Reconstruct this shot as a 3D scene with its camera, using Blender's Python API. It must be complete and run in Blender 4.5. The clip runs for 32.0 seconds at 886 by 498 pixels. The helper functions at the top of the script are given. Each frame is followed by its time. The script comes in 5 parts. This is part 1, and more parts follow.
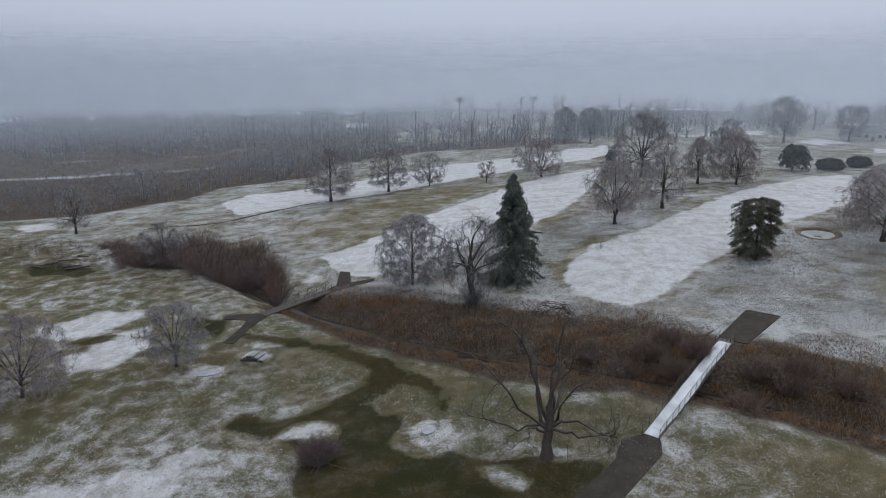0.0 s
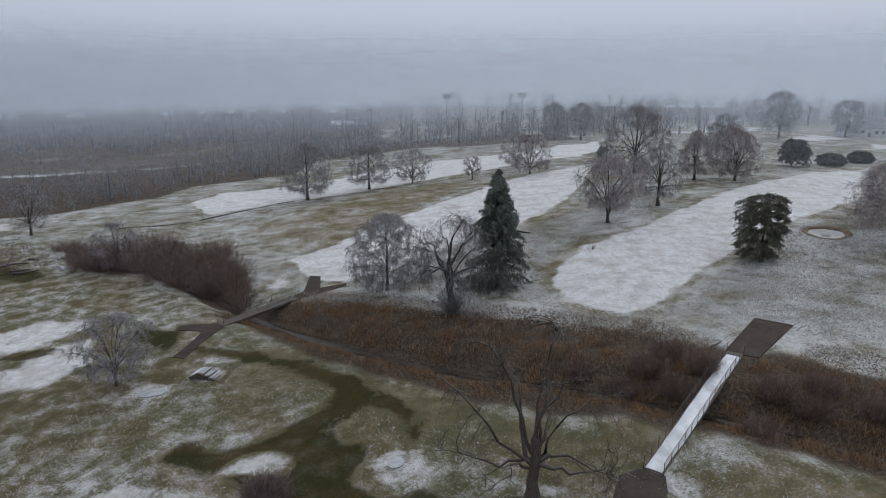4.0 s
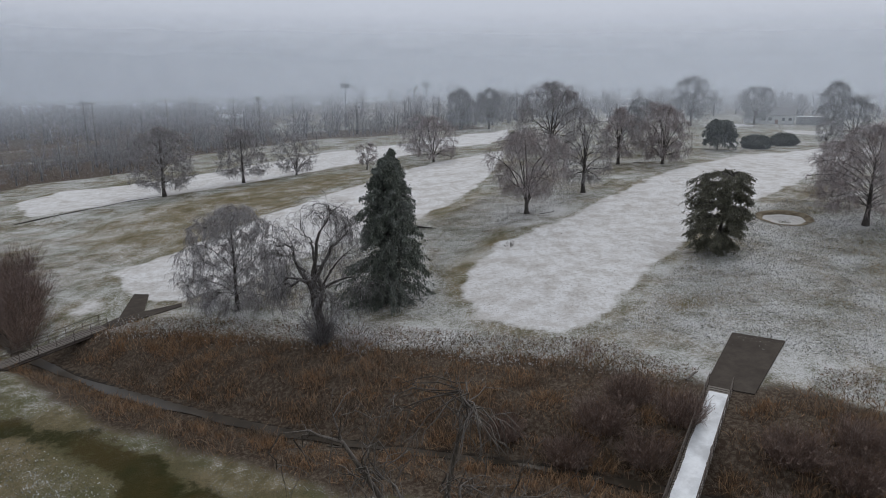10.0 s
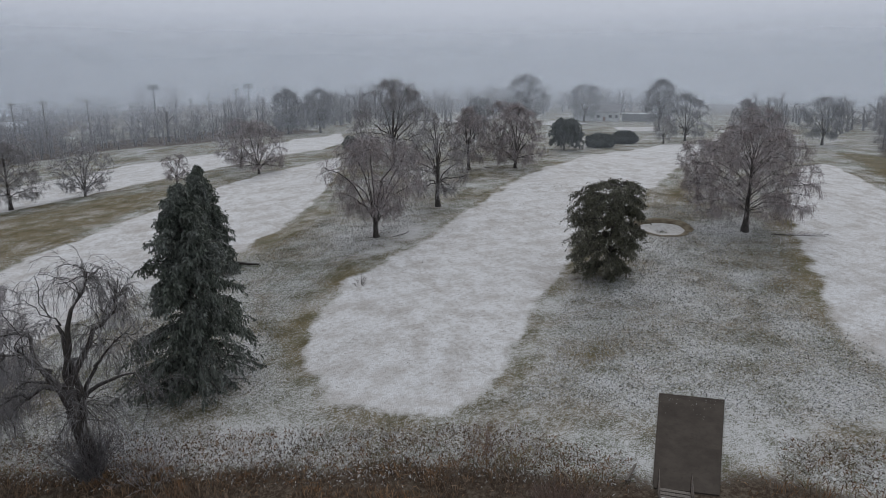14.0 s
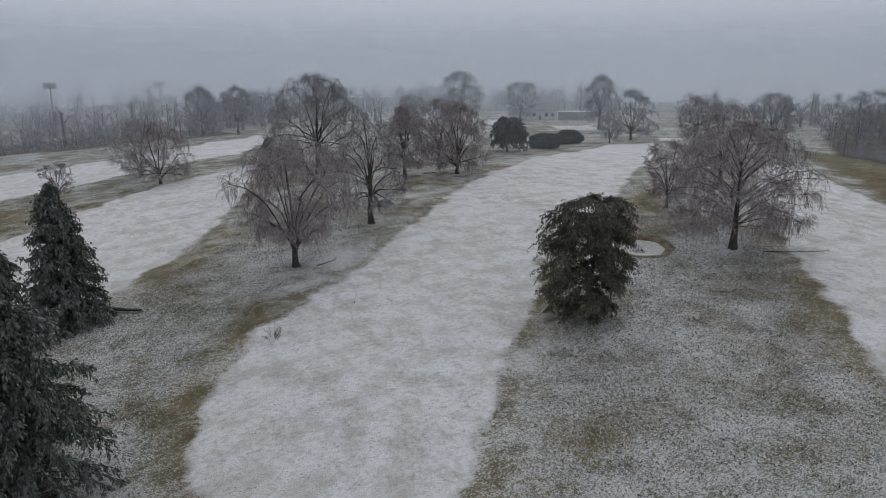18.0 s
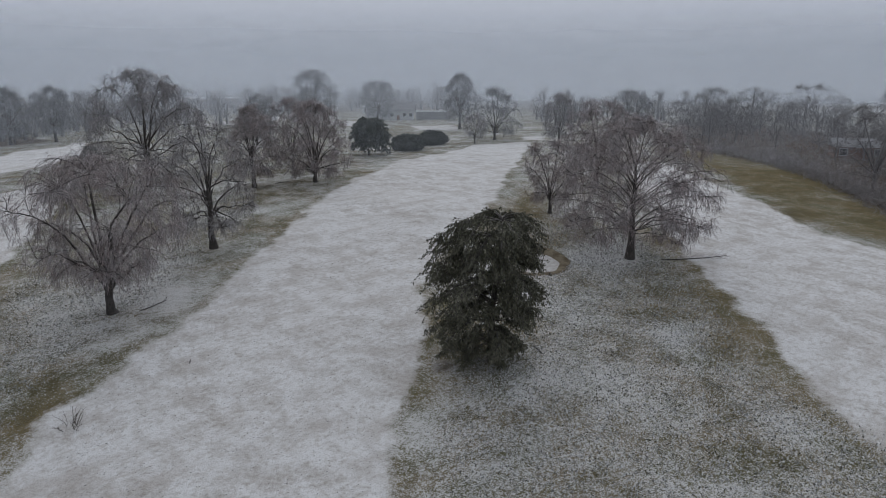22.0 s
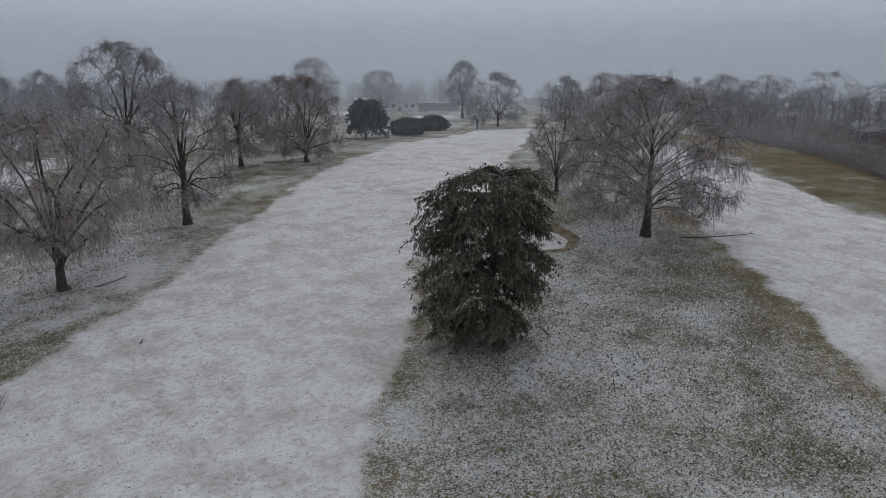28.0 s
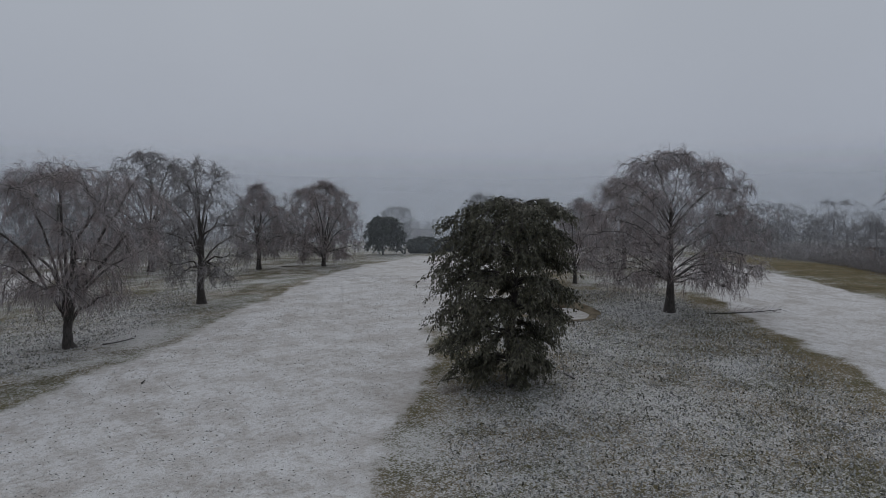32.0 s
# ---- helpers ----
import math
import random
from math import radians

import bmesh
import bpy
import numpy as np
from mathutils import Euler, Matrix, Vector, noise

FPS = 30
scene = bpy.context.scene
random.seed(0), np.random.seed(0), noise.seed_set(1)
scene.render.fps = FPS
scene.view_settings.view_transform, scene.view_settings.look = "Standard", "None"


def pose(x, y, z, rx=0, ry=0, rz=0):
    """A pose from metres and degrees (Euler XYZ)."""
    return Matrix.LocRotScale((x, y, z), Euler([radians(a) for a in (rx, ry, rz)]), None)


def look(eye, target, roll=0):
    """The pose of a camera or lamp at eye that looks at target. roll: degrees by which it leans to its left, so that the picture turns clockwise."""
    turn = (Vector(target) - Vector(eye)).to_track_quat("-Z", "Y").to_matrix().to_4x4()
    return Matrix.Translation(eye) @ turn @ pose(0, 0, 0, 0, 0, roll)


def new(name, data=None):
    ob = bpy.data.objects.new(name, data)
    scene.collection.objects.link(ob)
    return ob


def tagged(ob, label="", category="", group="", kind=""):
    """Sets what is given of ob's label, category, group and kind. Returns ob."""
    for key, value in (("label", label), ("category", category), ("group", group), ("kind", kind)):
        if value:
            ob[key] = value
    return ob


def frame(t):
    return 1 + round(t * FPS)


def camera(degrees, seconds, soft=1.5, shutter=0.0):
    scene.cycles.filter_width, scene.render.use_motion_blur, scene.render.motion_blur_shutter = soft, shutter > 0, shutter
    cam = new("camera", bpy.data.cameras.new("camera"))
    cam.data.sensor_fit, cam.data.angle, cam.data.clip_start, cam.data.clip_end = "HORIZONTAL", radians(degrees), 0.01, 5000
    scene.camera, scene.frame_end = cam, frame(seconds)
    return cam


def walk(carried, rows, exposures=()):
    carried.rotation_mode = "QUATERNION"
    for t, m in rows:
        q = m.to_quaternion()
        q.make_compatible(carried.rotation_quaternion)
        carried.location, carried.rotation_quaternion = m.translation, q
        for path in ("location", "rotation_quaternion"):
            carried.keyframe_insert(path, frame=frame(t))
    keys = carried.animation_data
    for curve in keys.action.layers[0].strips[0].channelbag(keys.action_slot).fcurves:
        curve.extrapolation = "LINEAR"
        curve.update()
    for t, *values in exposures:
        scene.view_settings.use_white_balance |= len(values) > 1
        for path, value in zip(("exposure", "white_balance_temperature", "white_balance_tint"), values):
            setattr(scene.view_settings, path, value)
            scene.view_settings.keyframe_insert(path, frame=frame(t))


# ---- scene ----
cam = camera(66.15, 32.0, 0.9)
# seconds, x, y, z, yaw, pitch, roll
ROWS = [
    (0, 0.00, 0.00, 31.46, -0.01, -14.32, 0.01),
    (0.5, -0.14, 0.71, 31.71, -0.31, -14.39, -0.03),
    (1, -0.07, 1.63, 31.84, -0.48, -14.45, 0.04),
    (1.5, 0.17, 2.75, 31.88, -0.58, -14.47, 0.01),
    (2, 0.55, 4.03, 31.81, -0.58, -14.43, -0.00),
    (2.5, 0.89, 5.27, 31.53, -0.65, -14.42, -0.03),
    (3, 1.17, 6.54, 30.89, -0.73, -14.34, 0.04),
    (3.5, 1.57, 8.01, 30.21, -0.77, -14.37, 0.03),
    (5.5, 3.09, 14.93, 26.89, -0.91, -14.45, 0.05),
    (6, 3.50, 16.94, 25.94, -0.91, -14.45, 0.10),
    (6.5, 3.97, 19.02, 24.96, -0.92, -14.42, 0.06),
    (7, 4.44, 21.22, 24.06, -0.94, -14.38, 0.14),
    (7.5, 4.91, 23.41, 23.45, -1.03, -14.39, 0.14),
    (8, 5.38, 25.68, 23.20, -1.23, -14.37, 0.15),
    (8.5, 5.80, 27.88, 23.16, -1.24, -14.39, 0.18),
    (9, 6.29, 30.06, 23.15, -1.24, -14.39, 0.18),
    (9.5, 6.69, 32.09, 23.11, -5.82, -14.38, 0.20),
    (10, 6.79, 34.38, 23.12, -8.48, -14.37, 0.16),
    (10.5, 7.06, 36.70, 23.03, -10.31, -14.34, 0.11),
    (11, 7.32, 39.12, 23.01, -10.98, -14.34, 0.15),
    (11.5, 7.67, 41.44, 22.95, -11.62, -14.33, 0.18),
    (12, 8.05, 43.73, 22.90, -14.03, -14.32, 0.09),
    (12.5, 8.49, 45.94, 22.80, -17.86, -14.31, -0.04),
    (13, 9.03, 48.38, 22.61, -21.03, -14.26, -0.12),
    (13.5, 9.62, 50.59, 22.43, -21.74, -14.25, -0.06),
    (14, 10.23, 52.78, 22.37, -22.47, -14.28, -0.06),
    (14.5, 10.82, 54.74, 22.26, -25.64, -14.28, -0.10),
    (16.5, 13.73, 62.27, 21.91, -27.61, -14.36, -0.10),
    (17, 14.49, 64.03, 21.78, -27.98, -14.36, -0.14),
    (17.5, 15.19, 65.75, 21.62, -28.23, -14.35, -0.13),
    (18, 15.93, 67.48, 21.55, -28.34, -14.37, -0.09),
    (18.5, 16.65, 69.11, 21.44, -28.42, -14.39, -0.16),
    (19, 17.43, 70.66, 21.37, -28.42, -14.42, -0.12),
    (19.5, 18.18, 72.01, 21.25, -31.90, -14.39, -0.23),
    (20, 18.80, 73.41, 21.10, -40.85, -14.38, -0.33),
    (20.5, 19.34, 74.66, 21.03, -43.28, -14.34, -0.35),
    (21, 19.99, 75.90, 20.94, -42.28, -14.33, -0.22),
    (21.5, 20.78, 76.96, 20.83, -40.74, -14.31, -0.20),
    (22, 21.52, 77.86, 20.75, -40.35, -14.32, -0.14),
    (22.5, 22.29, 78.66, 20.66, -40.22, -14.32, -0.13),
    (23, 23.02, 79.41, 20.62, -40.14, -14.34, -0.13),
    (23.5, 23.67, 80.06, 20.58, -40.07, -14.34, -0.08),
    (24, 24.35, 80.69, 20.54, -39.93, -14.35, -0.03),
    (24.5, 24.93, 81.20, 20.50, -39.83, -14.34, 0.00),
    (26.5, 25.64, 81.69, 19.65, -39.30, -14.34, 0.11),
    (27, 25.61, 81.69, 18.97, -39.46, -14.34, 0.12),
    (27.5, 25.63, 81.66, 18.13, -39.94, -14.33, 0.07),
    (28, 25.64, 81.62, 17.24, -40.02, -14.39, 0.04),
    (28.5, 25.66, 81.69, 16.39, -39.75, -11.70, 0.03),
    (29, 25.66, 81.75, 15.42, -39.33, -4.24, -0.00),
    (29.5, 25.69, 81.76, 14.50, -39.24, -1.53, -0.02),
    (30, 25.69, 81.79, 13.63, -37.67, -1.54, -0.05),
    (30.5, 25.70, 81.87, 12.83, -37.29, -1.61, -0.05),
    (31, 25.66, 81.94, 12.07, -38.50, -1.80, -0.04),
    (31.5, 25.63, 81.91, 11.41, -38.71, -1.92, 0.05),
    (32, 25.61, 81.81, 10.84, -38.70, -1.90, 0.04),
]
walk(cam, [(t, pose(x, y, z, 90 + pitch, 0, yaw) @ pose(0, 0, 0, 0, 0, roll)) for t, x, y, z, yaw, pitch, roll in ROWS],
     [(0, 0.62, 6250, 10), (3.5, 0.62, 6350, 10), (9, 0.64, 6680, 10), (13, 0.53, 6640, 10), (19, 0.37, 6560, 10), (24, 0.32, 6580, 10), (28, 0.26, 6600, 10), (29, 0.19, 6600, 10), (30, 0.0, 6620, 10), (32, -0.06, 6600, 10)])

# ---- world and light ----
world = bpy.data.worlds.new("overcast")
scene.world = world
world.use_nodes = True
wn, wl = world.node_tree.nodes, world.node_tree.links
sky = wn.new("ShaderNodeTexSky")
sky.sky_type, sky.sun_disc = "NISHITA", False
sky.sun_elevation, sky.sun_rotation = radians(38), radians(35)
sky.air_density, sky.dust_density = 1.5, 6.0
wt = wn.new("ShaderNodeTexCoord")
wsep = wn.new("ShaderNodeSeparateXYZ")
wl.new(wt.outputs["Generated"], wsep.inputs[0])
wramp = wn.new("ShaderNodeValToRGB")
wup = wn.new("ShaderNodeMath")
wup.inputs[1].default_value = 0.08
wl.new(wsep.outputs["Z"], wup.inputs[0])
wl.new(wup.outputs[0], wramp.inputs[0])
ramp = wramp.color_ramp
ramp.elements[0].position, ramp.elements[0].color = 0.03, (0.262, 0.287, 0.338, 1)
ramp.elements[1].position, ramp.elements[1].color = 1.0, (0.55, 0.58, 0.63, 1)
for at, c in ((0.08, (0.298, 0.326, 0.384, 1)), (0.12, (0.326, 0.356, 0.420, 1)), (0.20, (0.362, 0.398, 0.470, 1)), (0.38, (0.388, 0.426, 0.490, 1)), (0.6, (0.45, 0.488, 0.552, 1))):
    ramp.elements.new(at).color = c
wnoise = wn.new("ShaderNodeTexNoise")
wnoise.inputs["Scale"].default_value, wnoise.inputs["Detail"].default_value = 1.6, 4
wl.new(wt.outputs["Generated"], wnoise.inputs["Vector"])
wcl = wn.new("ShaderNodeMapRange")
wcl.inputs[3].default_value, wcl.inputs[4].default_value = 0.93, 1.15
wl.new(wnoise.outputs[0], wcl.inputs[0])
weast = wn.new("ShaderNodeMath")
weast.operation = "MULTIPLY_ADD"
weast.inputs[1].default_value = 0.03
wl.new(wsep.outputs["X"], weast.inputs[0])
wl.new(wcl.outputs[0], weast.inputs[2])
wmul = wn.new("ShaderNodeVectorMath")
wmul.operation = "SCALE"
wl.new(wramp.outputs[0], wmul.inputs[0])
wl.new(weast.outputs[0], wmul.inputs["Scale"])
wsky = wn.new("ShaderNodeVectorMath")
wsky.operation = "SCALE"
wsky.inputs["Scale"].default_value = 0.0006
wl.new(sky.outputs[0], wsky.inputs[0])
wadd = wn.new("ShaderNodeVectorMath")
wl.new(wmul.outputs[0], wadd.inputs[0])
wl.new(wsky.outputs[0], wadd.inputs[1])
wl.new(wadd.outputs[0], wn["Background"].inputs[0])
wn["Background"].inputs[1].default_value = 0.9
sun = new("sun", bpy.data.lights.new("sun", "SUN"))
sun.data.energy, sun.data.angle, sun.data.color = 0.5, radians(40), (1, 0.97, 0.93)
sun.matrix_world = look((0, 0, 100), (-30, -42, 60))

# ---- materials ----


class Mat:
    """A small node builder round one Principled material."""

    def __init__(self, name, rough=0.8, metal=0.0):
        self.m = bpy.data.materials.new(name)
        self.m.use_nodes = True
        self.n, self.l = self.m.node_tree.nodes, self.m.node_tree.links
        self.b = self.n["Principled BSDF"]
        self.b.inputs["Roughness"].default_value = rough
        self.b.inputs["Metallic"].default_value = metal
        self.tc = self.n.new("ShaderNodeTexCoord").outputs["Object"]

    def put(self, value, socket):
        if isinstance(value, bpy.types.NodeSocket):
            self.l.new(value, socket)
        elif isinstance(value, tuple) and len(value) == 3:
            socket.default_value = (*value, 1)
        else:
            socket.default_value = value

    def noise(self, scale, detail=3, rough=0.55, stretch=(1, 1, 1)):
        vec = self.tc
        if stretch != (1, 1, 1):
            mp = self.n.new("ShaderNodeMapping")
            mp.inputs["Scale"].default_value = stretch
            self.l.new(vec, mp.inputs[0])
            vec = mp.outputs[0]
        nd = self.n.new("ShaderNodeTexNoise")
        self.l.new(vec, nd.inputs["Vector"])
        nd.inputs["Scale"].default_value, nd.inputs["Detail"].default_value, nd.inputs["Roughness"].default_value = scale, detail, rough
        return nd.outputs[0]

    def step(self, value, lo, hi, a=0.0, b=1.0):
        nd = self.n.new("ShaderNodeMapRange")
        nd.interpolation_type = "SMOOTHSTEP"
        self.put(value, nd.inputs[0])
        for k, v in zip((1, 2, 3, 4), (lo, hi, a, b)):
            nd.inputs[k].default_value = v
        return nd.outputs[0]

    def math(self, op, a, b=0.0, c=0.0):
        nd = self.n.new("ShaderNodeMath")
        nd.operation = op
        for k, v in enumerate((a, b, c)):
            self.put(v, nd.inputs[k])
        return nd.outputs[0]

    def mix(self, f, a, b):
        nd = self.n.new("ShaderNodeMix")
        nd.data_type = "RGBA"
        self.put(f, nd.inputs[0])
        self.put(a, nd.inputs[6])
        self.put(b, nd.inputs[7])
        return nd.outputs[2]

    def attr(self, name):
        nd = self.n.new("ShaderNodeAttribute")
        nd.attribute_name = name
        sp = self.n.new("ShaderNodeSeparateColor")
        self.l.new(nd.outputs["Color"], sp.inputs[0])
        return sp.outputs

    def alpha(self, name):
        nd = self.n.new("ShaderNodeAttribute")
        nd.attribute_name = name
        return nd.outputs["Alpha"]

    def island(self):
        return self.n.new("ShaderNodeNewGeometry").outputs["Random Per Island"]

    def up(self):
        sp = self.n.new("ShaderNodeSeparateXYZ")
        self.l.new(self.n.new("ShaderNodeNewGeometry").outputs["Normal"], sp.inputs[0])
        return sp.outputs[2]

    def done(self, color, bump=None, strength=0.3, dist=0.05, rough=None):
        self.put(color, self.b.inputs["Base Color"])
        if rough is not None:
            self.put(rough, self.b.inputs["Roughness"])
        if bump is not None:
            nd = self.n.new("ShaderNodeBump")
            nd.inputs["Strength"].default_value, nd.inputs["Distance"].default_value = strength, dist
            self.l.new(bump, nd.inputs["Height"])
            self.l.new(nd.outputs[0], self.b.inputs["Normal"])
        return self.m


def ground_material():
    m = Mat("frosted_turf", 0.92)
    fine, mid, big, grain = m.noise(3.2, 4, 0.7), m.noise(0.42, 4, 0.62), m.noise(0.06, 3), m.noise(11.0, 3, 0.7)
    broad = m.noise(0.15, 4, 0.6)
    snow, wet, reed = m.attr("cover")[:3]
    frost, tan, mud_shade = m.attr("tone")[:3]
    turf = m.mix(m.step(mid, 0.36, 0.62), (0.105, 0.092, 0.050), (0.195, 0.160, 0.098))
    turf = m.mix(m.step(broad, 0.40, 0.60, 0, 0.8), turf, (0.096, 0.104, 0.052))
    turf = m.mix(m.math("MULTIPLY", tan, m.step(mid, 0.25, 0.7, 0.35, 1.0)), turf, (0.185, 0.145, 0.078))
    turf = m.mix(m.step(grain, 0.46, 0.6, 0, 0.65), turf, (0.042, 0.042, 0.024))
    f = m.math("ADD", m.math("MULTIPLY_ADD", fine, 0.9, -0.45), m.math("MULTIPLY", m.math("MULTIPLY_ADD", mid, 1.0, -0.5), m.math("MULTIPLY_ADD", m.alpha("cover"), 1.0, 0.65)))
    f = m.math("ADD", f, m.math("MULTIPLY_ADD", grain, 2.2, -1.1))
    f = m.math("ADD", f, m.math("MULTIPLY_ADD", broad, 0.9, -0.45))
    f = m.math("ADD", f, m.math("MULTIPLY_ADD", big, 0.55, -0.275))
    f = m.step(m.math("ADD", f, frost), 0.32, 0.86)
    col = m.mix(m.math("MULTIPLY", f, 0.92), turf, (0.60, 0.60, 0.605))
    s = m.math("ADD", snow, m.math("ADD", m.math("MULTIPLY_ADD", mid, 0.75, -0.375), m.math("MULTIPLY_ADD", fine, 0.5, -0.25)))
    s = m.math("ADD", s, m.math("MULTIPLY_ADD", grain, 0.4, -0.2))
    s = m.step(s, 0.34, 0.70)
    streak, blot = m.noise(0.6, 5, 0.7, (1.0, 0.6, 1)), m.noise(0.34, 4, 0.6, (0.7, 1.2, 1))
    dirt = m.math("MULTIPLY", m.step(streak, 0.40, 0.66), m.step(fine, 0.3, 0.68, 0.4, 1))
    dirt = m.math("MULTIPLY", dirt, m.step(broad, 0.35, 0.6, 0.4, 1))
    snowcol = m.mix(m.math("MULTIPLY", dirt, 0.7), (0.70, 0.702, 0.712), (0.30, 0.265, 0.232))
    clod = m.noise(2.4, 5, 0.7, (0.8, 1.15, 1))
    snowcol = m.mix(m.step(clod, 0.47, 0.64, 0, 0.42), snowcol, (0.385, 0.348, 0.318))
    snowcol = m.mix(m.step(blot, 0.46, 0.70, 0, 0.45), snowcol, (0.40, 0.362, 0.335))
    snowcol = m.mix(m.step(grain, 0.54, 0.66, 0, 0.5), snowcol, (0.29, 0.265, 0.235))
    snowcol = m.mix(m.step(fine, 0.56, 0.68, 0, 0.45), snowcol, (0.29, 0.265, 0.235))
    col = m.mix(s, col, snowcol)
    w = m.step(m.math("ADD", wet, m.math("ADD", m.math("MULTIPLY_ADD", mid, 1.7, -0.85), m.math("MULTIPLY_ADD", fine, 0.7, -0.35))), 0.32, 0.72)
    col = m.mix(m.math("MULTIPLY", w, m.step(grain, 0.3, 0.7, 1.0, 0.86)), col, m.mix(m.step(broad, 0.42, 0.6), (0.022, 0.023, 0.004), (0.046, 0.033, 0.008)))
    r = m.step(m.math("ADD", reed, m.math("MULTIPLY_ADD", fine, 0.7, -0.35)), 0.35, 0.65)
    col = m.mix(r, col, m.mix(m.step(fine, 0.4, 0.7), (0.055, 0.038, 0.027), (0.14, 0.115, 0.09)))
    col = m.mix(m.step(m.math("ADD", mud_shade, m.math("MULTIPLY_ADD", mid, 0.4, -0.2)), 0.4, 0.7), col, (0.030, 0.026, 0.022))
    rough = m.math("SUBTRACT", 0.92, m.math("MULTIPLY", w, 0.17))
    m.b.inputs["Specular IOR Level"].default_value = 0.08
    h = m.math("ADD", m.math("MULTIPLY", fine, 0.9), m.math("MULTIPLY", grain, 1.0))
    return m.done(col, h, 0.8, 0.14, rough)


def bark_material(name, a, b, ice):
    m = Mat(name, 0.7)
    n1, n2 = m.noise(14, 4, 0.6, (1, 1, 0.25)), m.noise(1.7, 3)
    col = m.mix(m.step(n1, 0.35, 0.65), a, b)
    col = m.mix(m.math("MULTIPLY", m.step(m.up(), 0.1, 0.9), m.step(n2, 0.3, 0.65, 0, ice)), col, (0.5, 0.52, 0.55))
    return m.done(col, n1, 0.6, 0.03)


def twig_material(name, a, b, ice):
    m = Mat(name, 0.42)
    i = m.island()
    col = m.mix(m.step(i, 0.1, 0.9), a, b)
    n = m.noise(0.9, 3)
    col = m.mix(m.math("MULTIPLY", m.step(n, 0.35, 0.7), ice), col, (0.42, 0.43, 0.46))
    return m.done(col)


def reed_material(name, frosted):
    m = Mat(name, 0.7)
    n1, n2 = m.noise(0.22, 3), m.noise(0.9, 3)
    i = m.island()
    col = m.mix(m.step(i, 0.0, 1.0), (0.080, 0.044, 0.024), (0.33, 0.205, 0.112))
    col = m.mix(m.step(n1, 0.42, 0.62, 0, 0.75), col, m.mix(i, (0.055, 0.040, 0.031), (0.24, 0.185, 0.135)))
    col = m.mix(m.step(n2, 0.48, 0.64, 0, 0.62), col, (0.27, 0.138, 0.060))
    if frosted:
        col = m.mix(m.step(i, 1 - frosted - 0.12, 1 - frosted), col, (0.52, 0.51, 0.50))
    return m.done(col)


def needle_material(name, a, b, tip):
    m = Mat(name, 0.5)
    col = m.mix(m.step(m.island(), 0.0, 1.0), a, b)
    n = m.noise(0.55, 3)
    col = m.mix(m.step(n, 0.4, 0.7, 0, 0.6), col, tip)
    return m.done(col)


def plain(name, a, b, rough=0.8, scale=3.0, bump=0.25, dist=0.02, metal=0.0, stretch=(1, 1, 1), spec=0.5):
    m = Mat(name, rough, metal)
    m.b.inputs["Specular IOR Level"].default_value = spec
    n1, n2 = m.noise(scale, 4, 0.6, stretch), m.noise(scale * 6, 3)
    col = m.mix(m.step(n1, 0.3, 0.7), a, b)
    col = m.mix(m.step(n2, 0.5, 0.8, 0, 0.35), col, tuple(c * 0.6 for c in a))
    return m.done(col, n2, bump, dist)


GROUND = ground_material()
BARK = bark_material("wet_bark", (0.030, 0.026, 0.024), (0.072, 0.061, 0.054), 0.08)
BARK_DEAD = bark_material("dead_bark", (0.036, 0.029, 0.023), (0.096, 0.077, 0.061), 0.05)
TWIG_GREY = twig_material("iced_twig_grey", (0.130, 0.116, 0.115), (0.305, 0.276, 0.276), 0.48)
TWIG_ROSE = twig_material("iced_twig_rose", (0.158, 0.124, 0.120), (0.375, 0.308, 0.300), 0.45)
TWIG_BLUE = twig_material("iced_twig_pale", (0.13, 0.134, 0.139), (0.30, 0.306, 0.318), 0.5)
TWIG_BROWN = twig_material("brush_twig", (0.088, 0.055, 0.042), (0.190, 0.124, 0.096), 0.04)
TWIG_WOOD = twig_material("woodland_twig", (0.075, 0.068, 0.068), (0.165, 0.150, 0.150), 0.2)
TWIG_DEAD = twig_material("bare_dead_twig", (0.042, 0.034, 0.027), (0.088, 0.072, 0.058), 0.03)
GRASS = twig_material("frosted_grass", (0.055, 0.052, 0.030), (0.64, 0.645, 0.64), 0.5)
REED = reed_material("dry_reed", 0.0)
WEED = reed_material("frosted_weed", 0.34)
TWIG_RUST = twig_material("rust_twig", (0.085, 0.056, 0.052), (0.185, 0.125, 0.115), 0.1)
NEEDLE = needle_material("spruce_needle", (0.042, 0.054, 0.040), (0.120, 0.136, 0.110), (0.215, 0.230, 0.215))
PINE = needle_material("pine_needle", (0.038, 0.040, 0.024), (0.112, 0.108, 0.068), (0.18, 0.172, 0.13))
HEDGE = needle_material("hedge_leaf", (0.020, 0.028, 0.018), (0.045, 0.058, 0.042), (0.10, 0.11, 0.11))
CONCRETE = plain("wet_concrete", (0.050, 0.042, 0.036), (0.072, 0.061, 0.052), 0.95, 0.8, 0.1, spec=0.08)
SNOW = plain("packed_snow", (0.70, 0.72, 0.75), (0.55, 0.57, 0.60), 0.7, 1.2, 0.3, 0.03)
STEEL = plain("rusty_steel", (0.05, 0.042, 0.038), (0.10, 0.075, 0.06), 0.6, 4.0, 0.2, 0.01, 0.3)
PLANK = plain("wet_plank", (0.075, 0.062, 0.052), (0.13, 0.11, 0.095), 0.7, 3.0, 0.3, 0.01, 0.0, (1, 6, 1))
GALV = plain("galvanised_pole", (0.06, 0.065, 0.07), (0.09, 0.095, 0.10), 0.6, 2.0, 0.1, 0.01, 0.2)
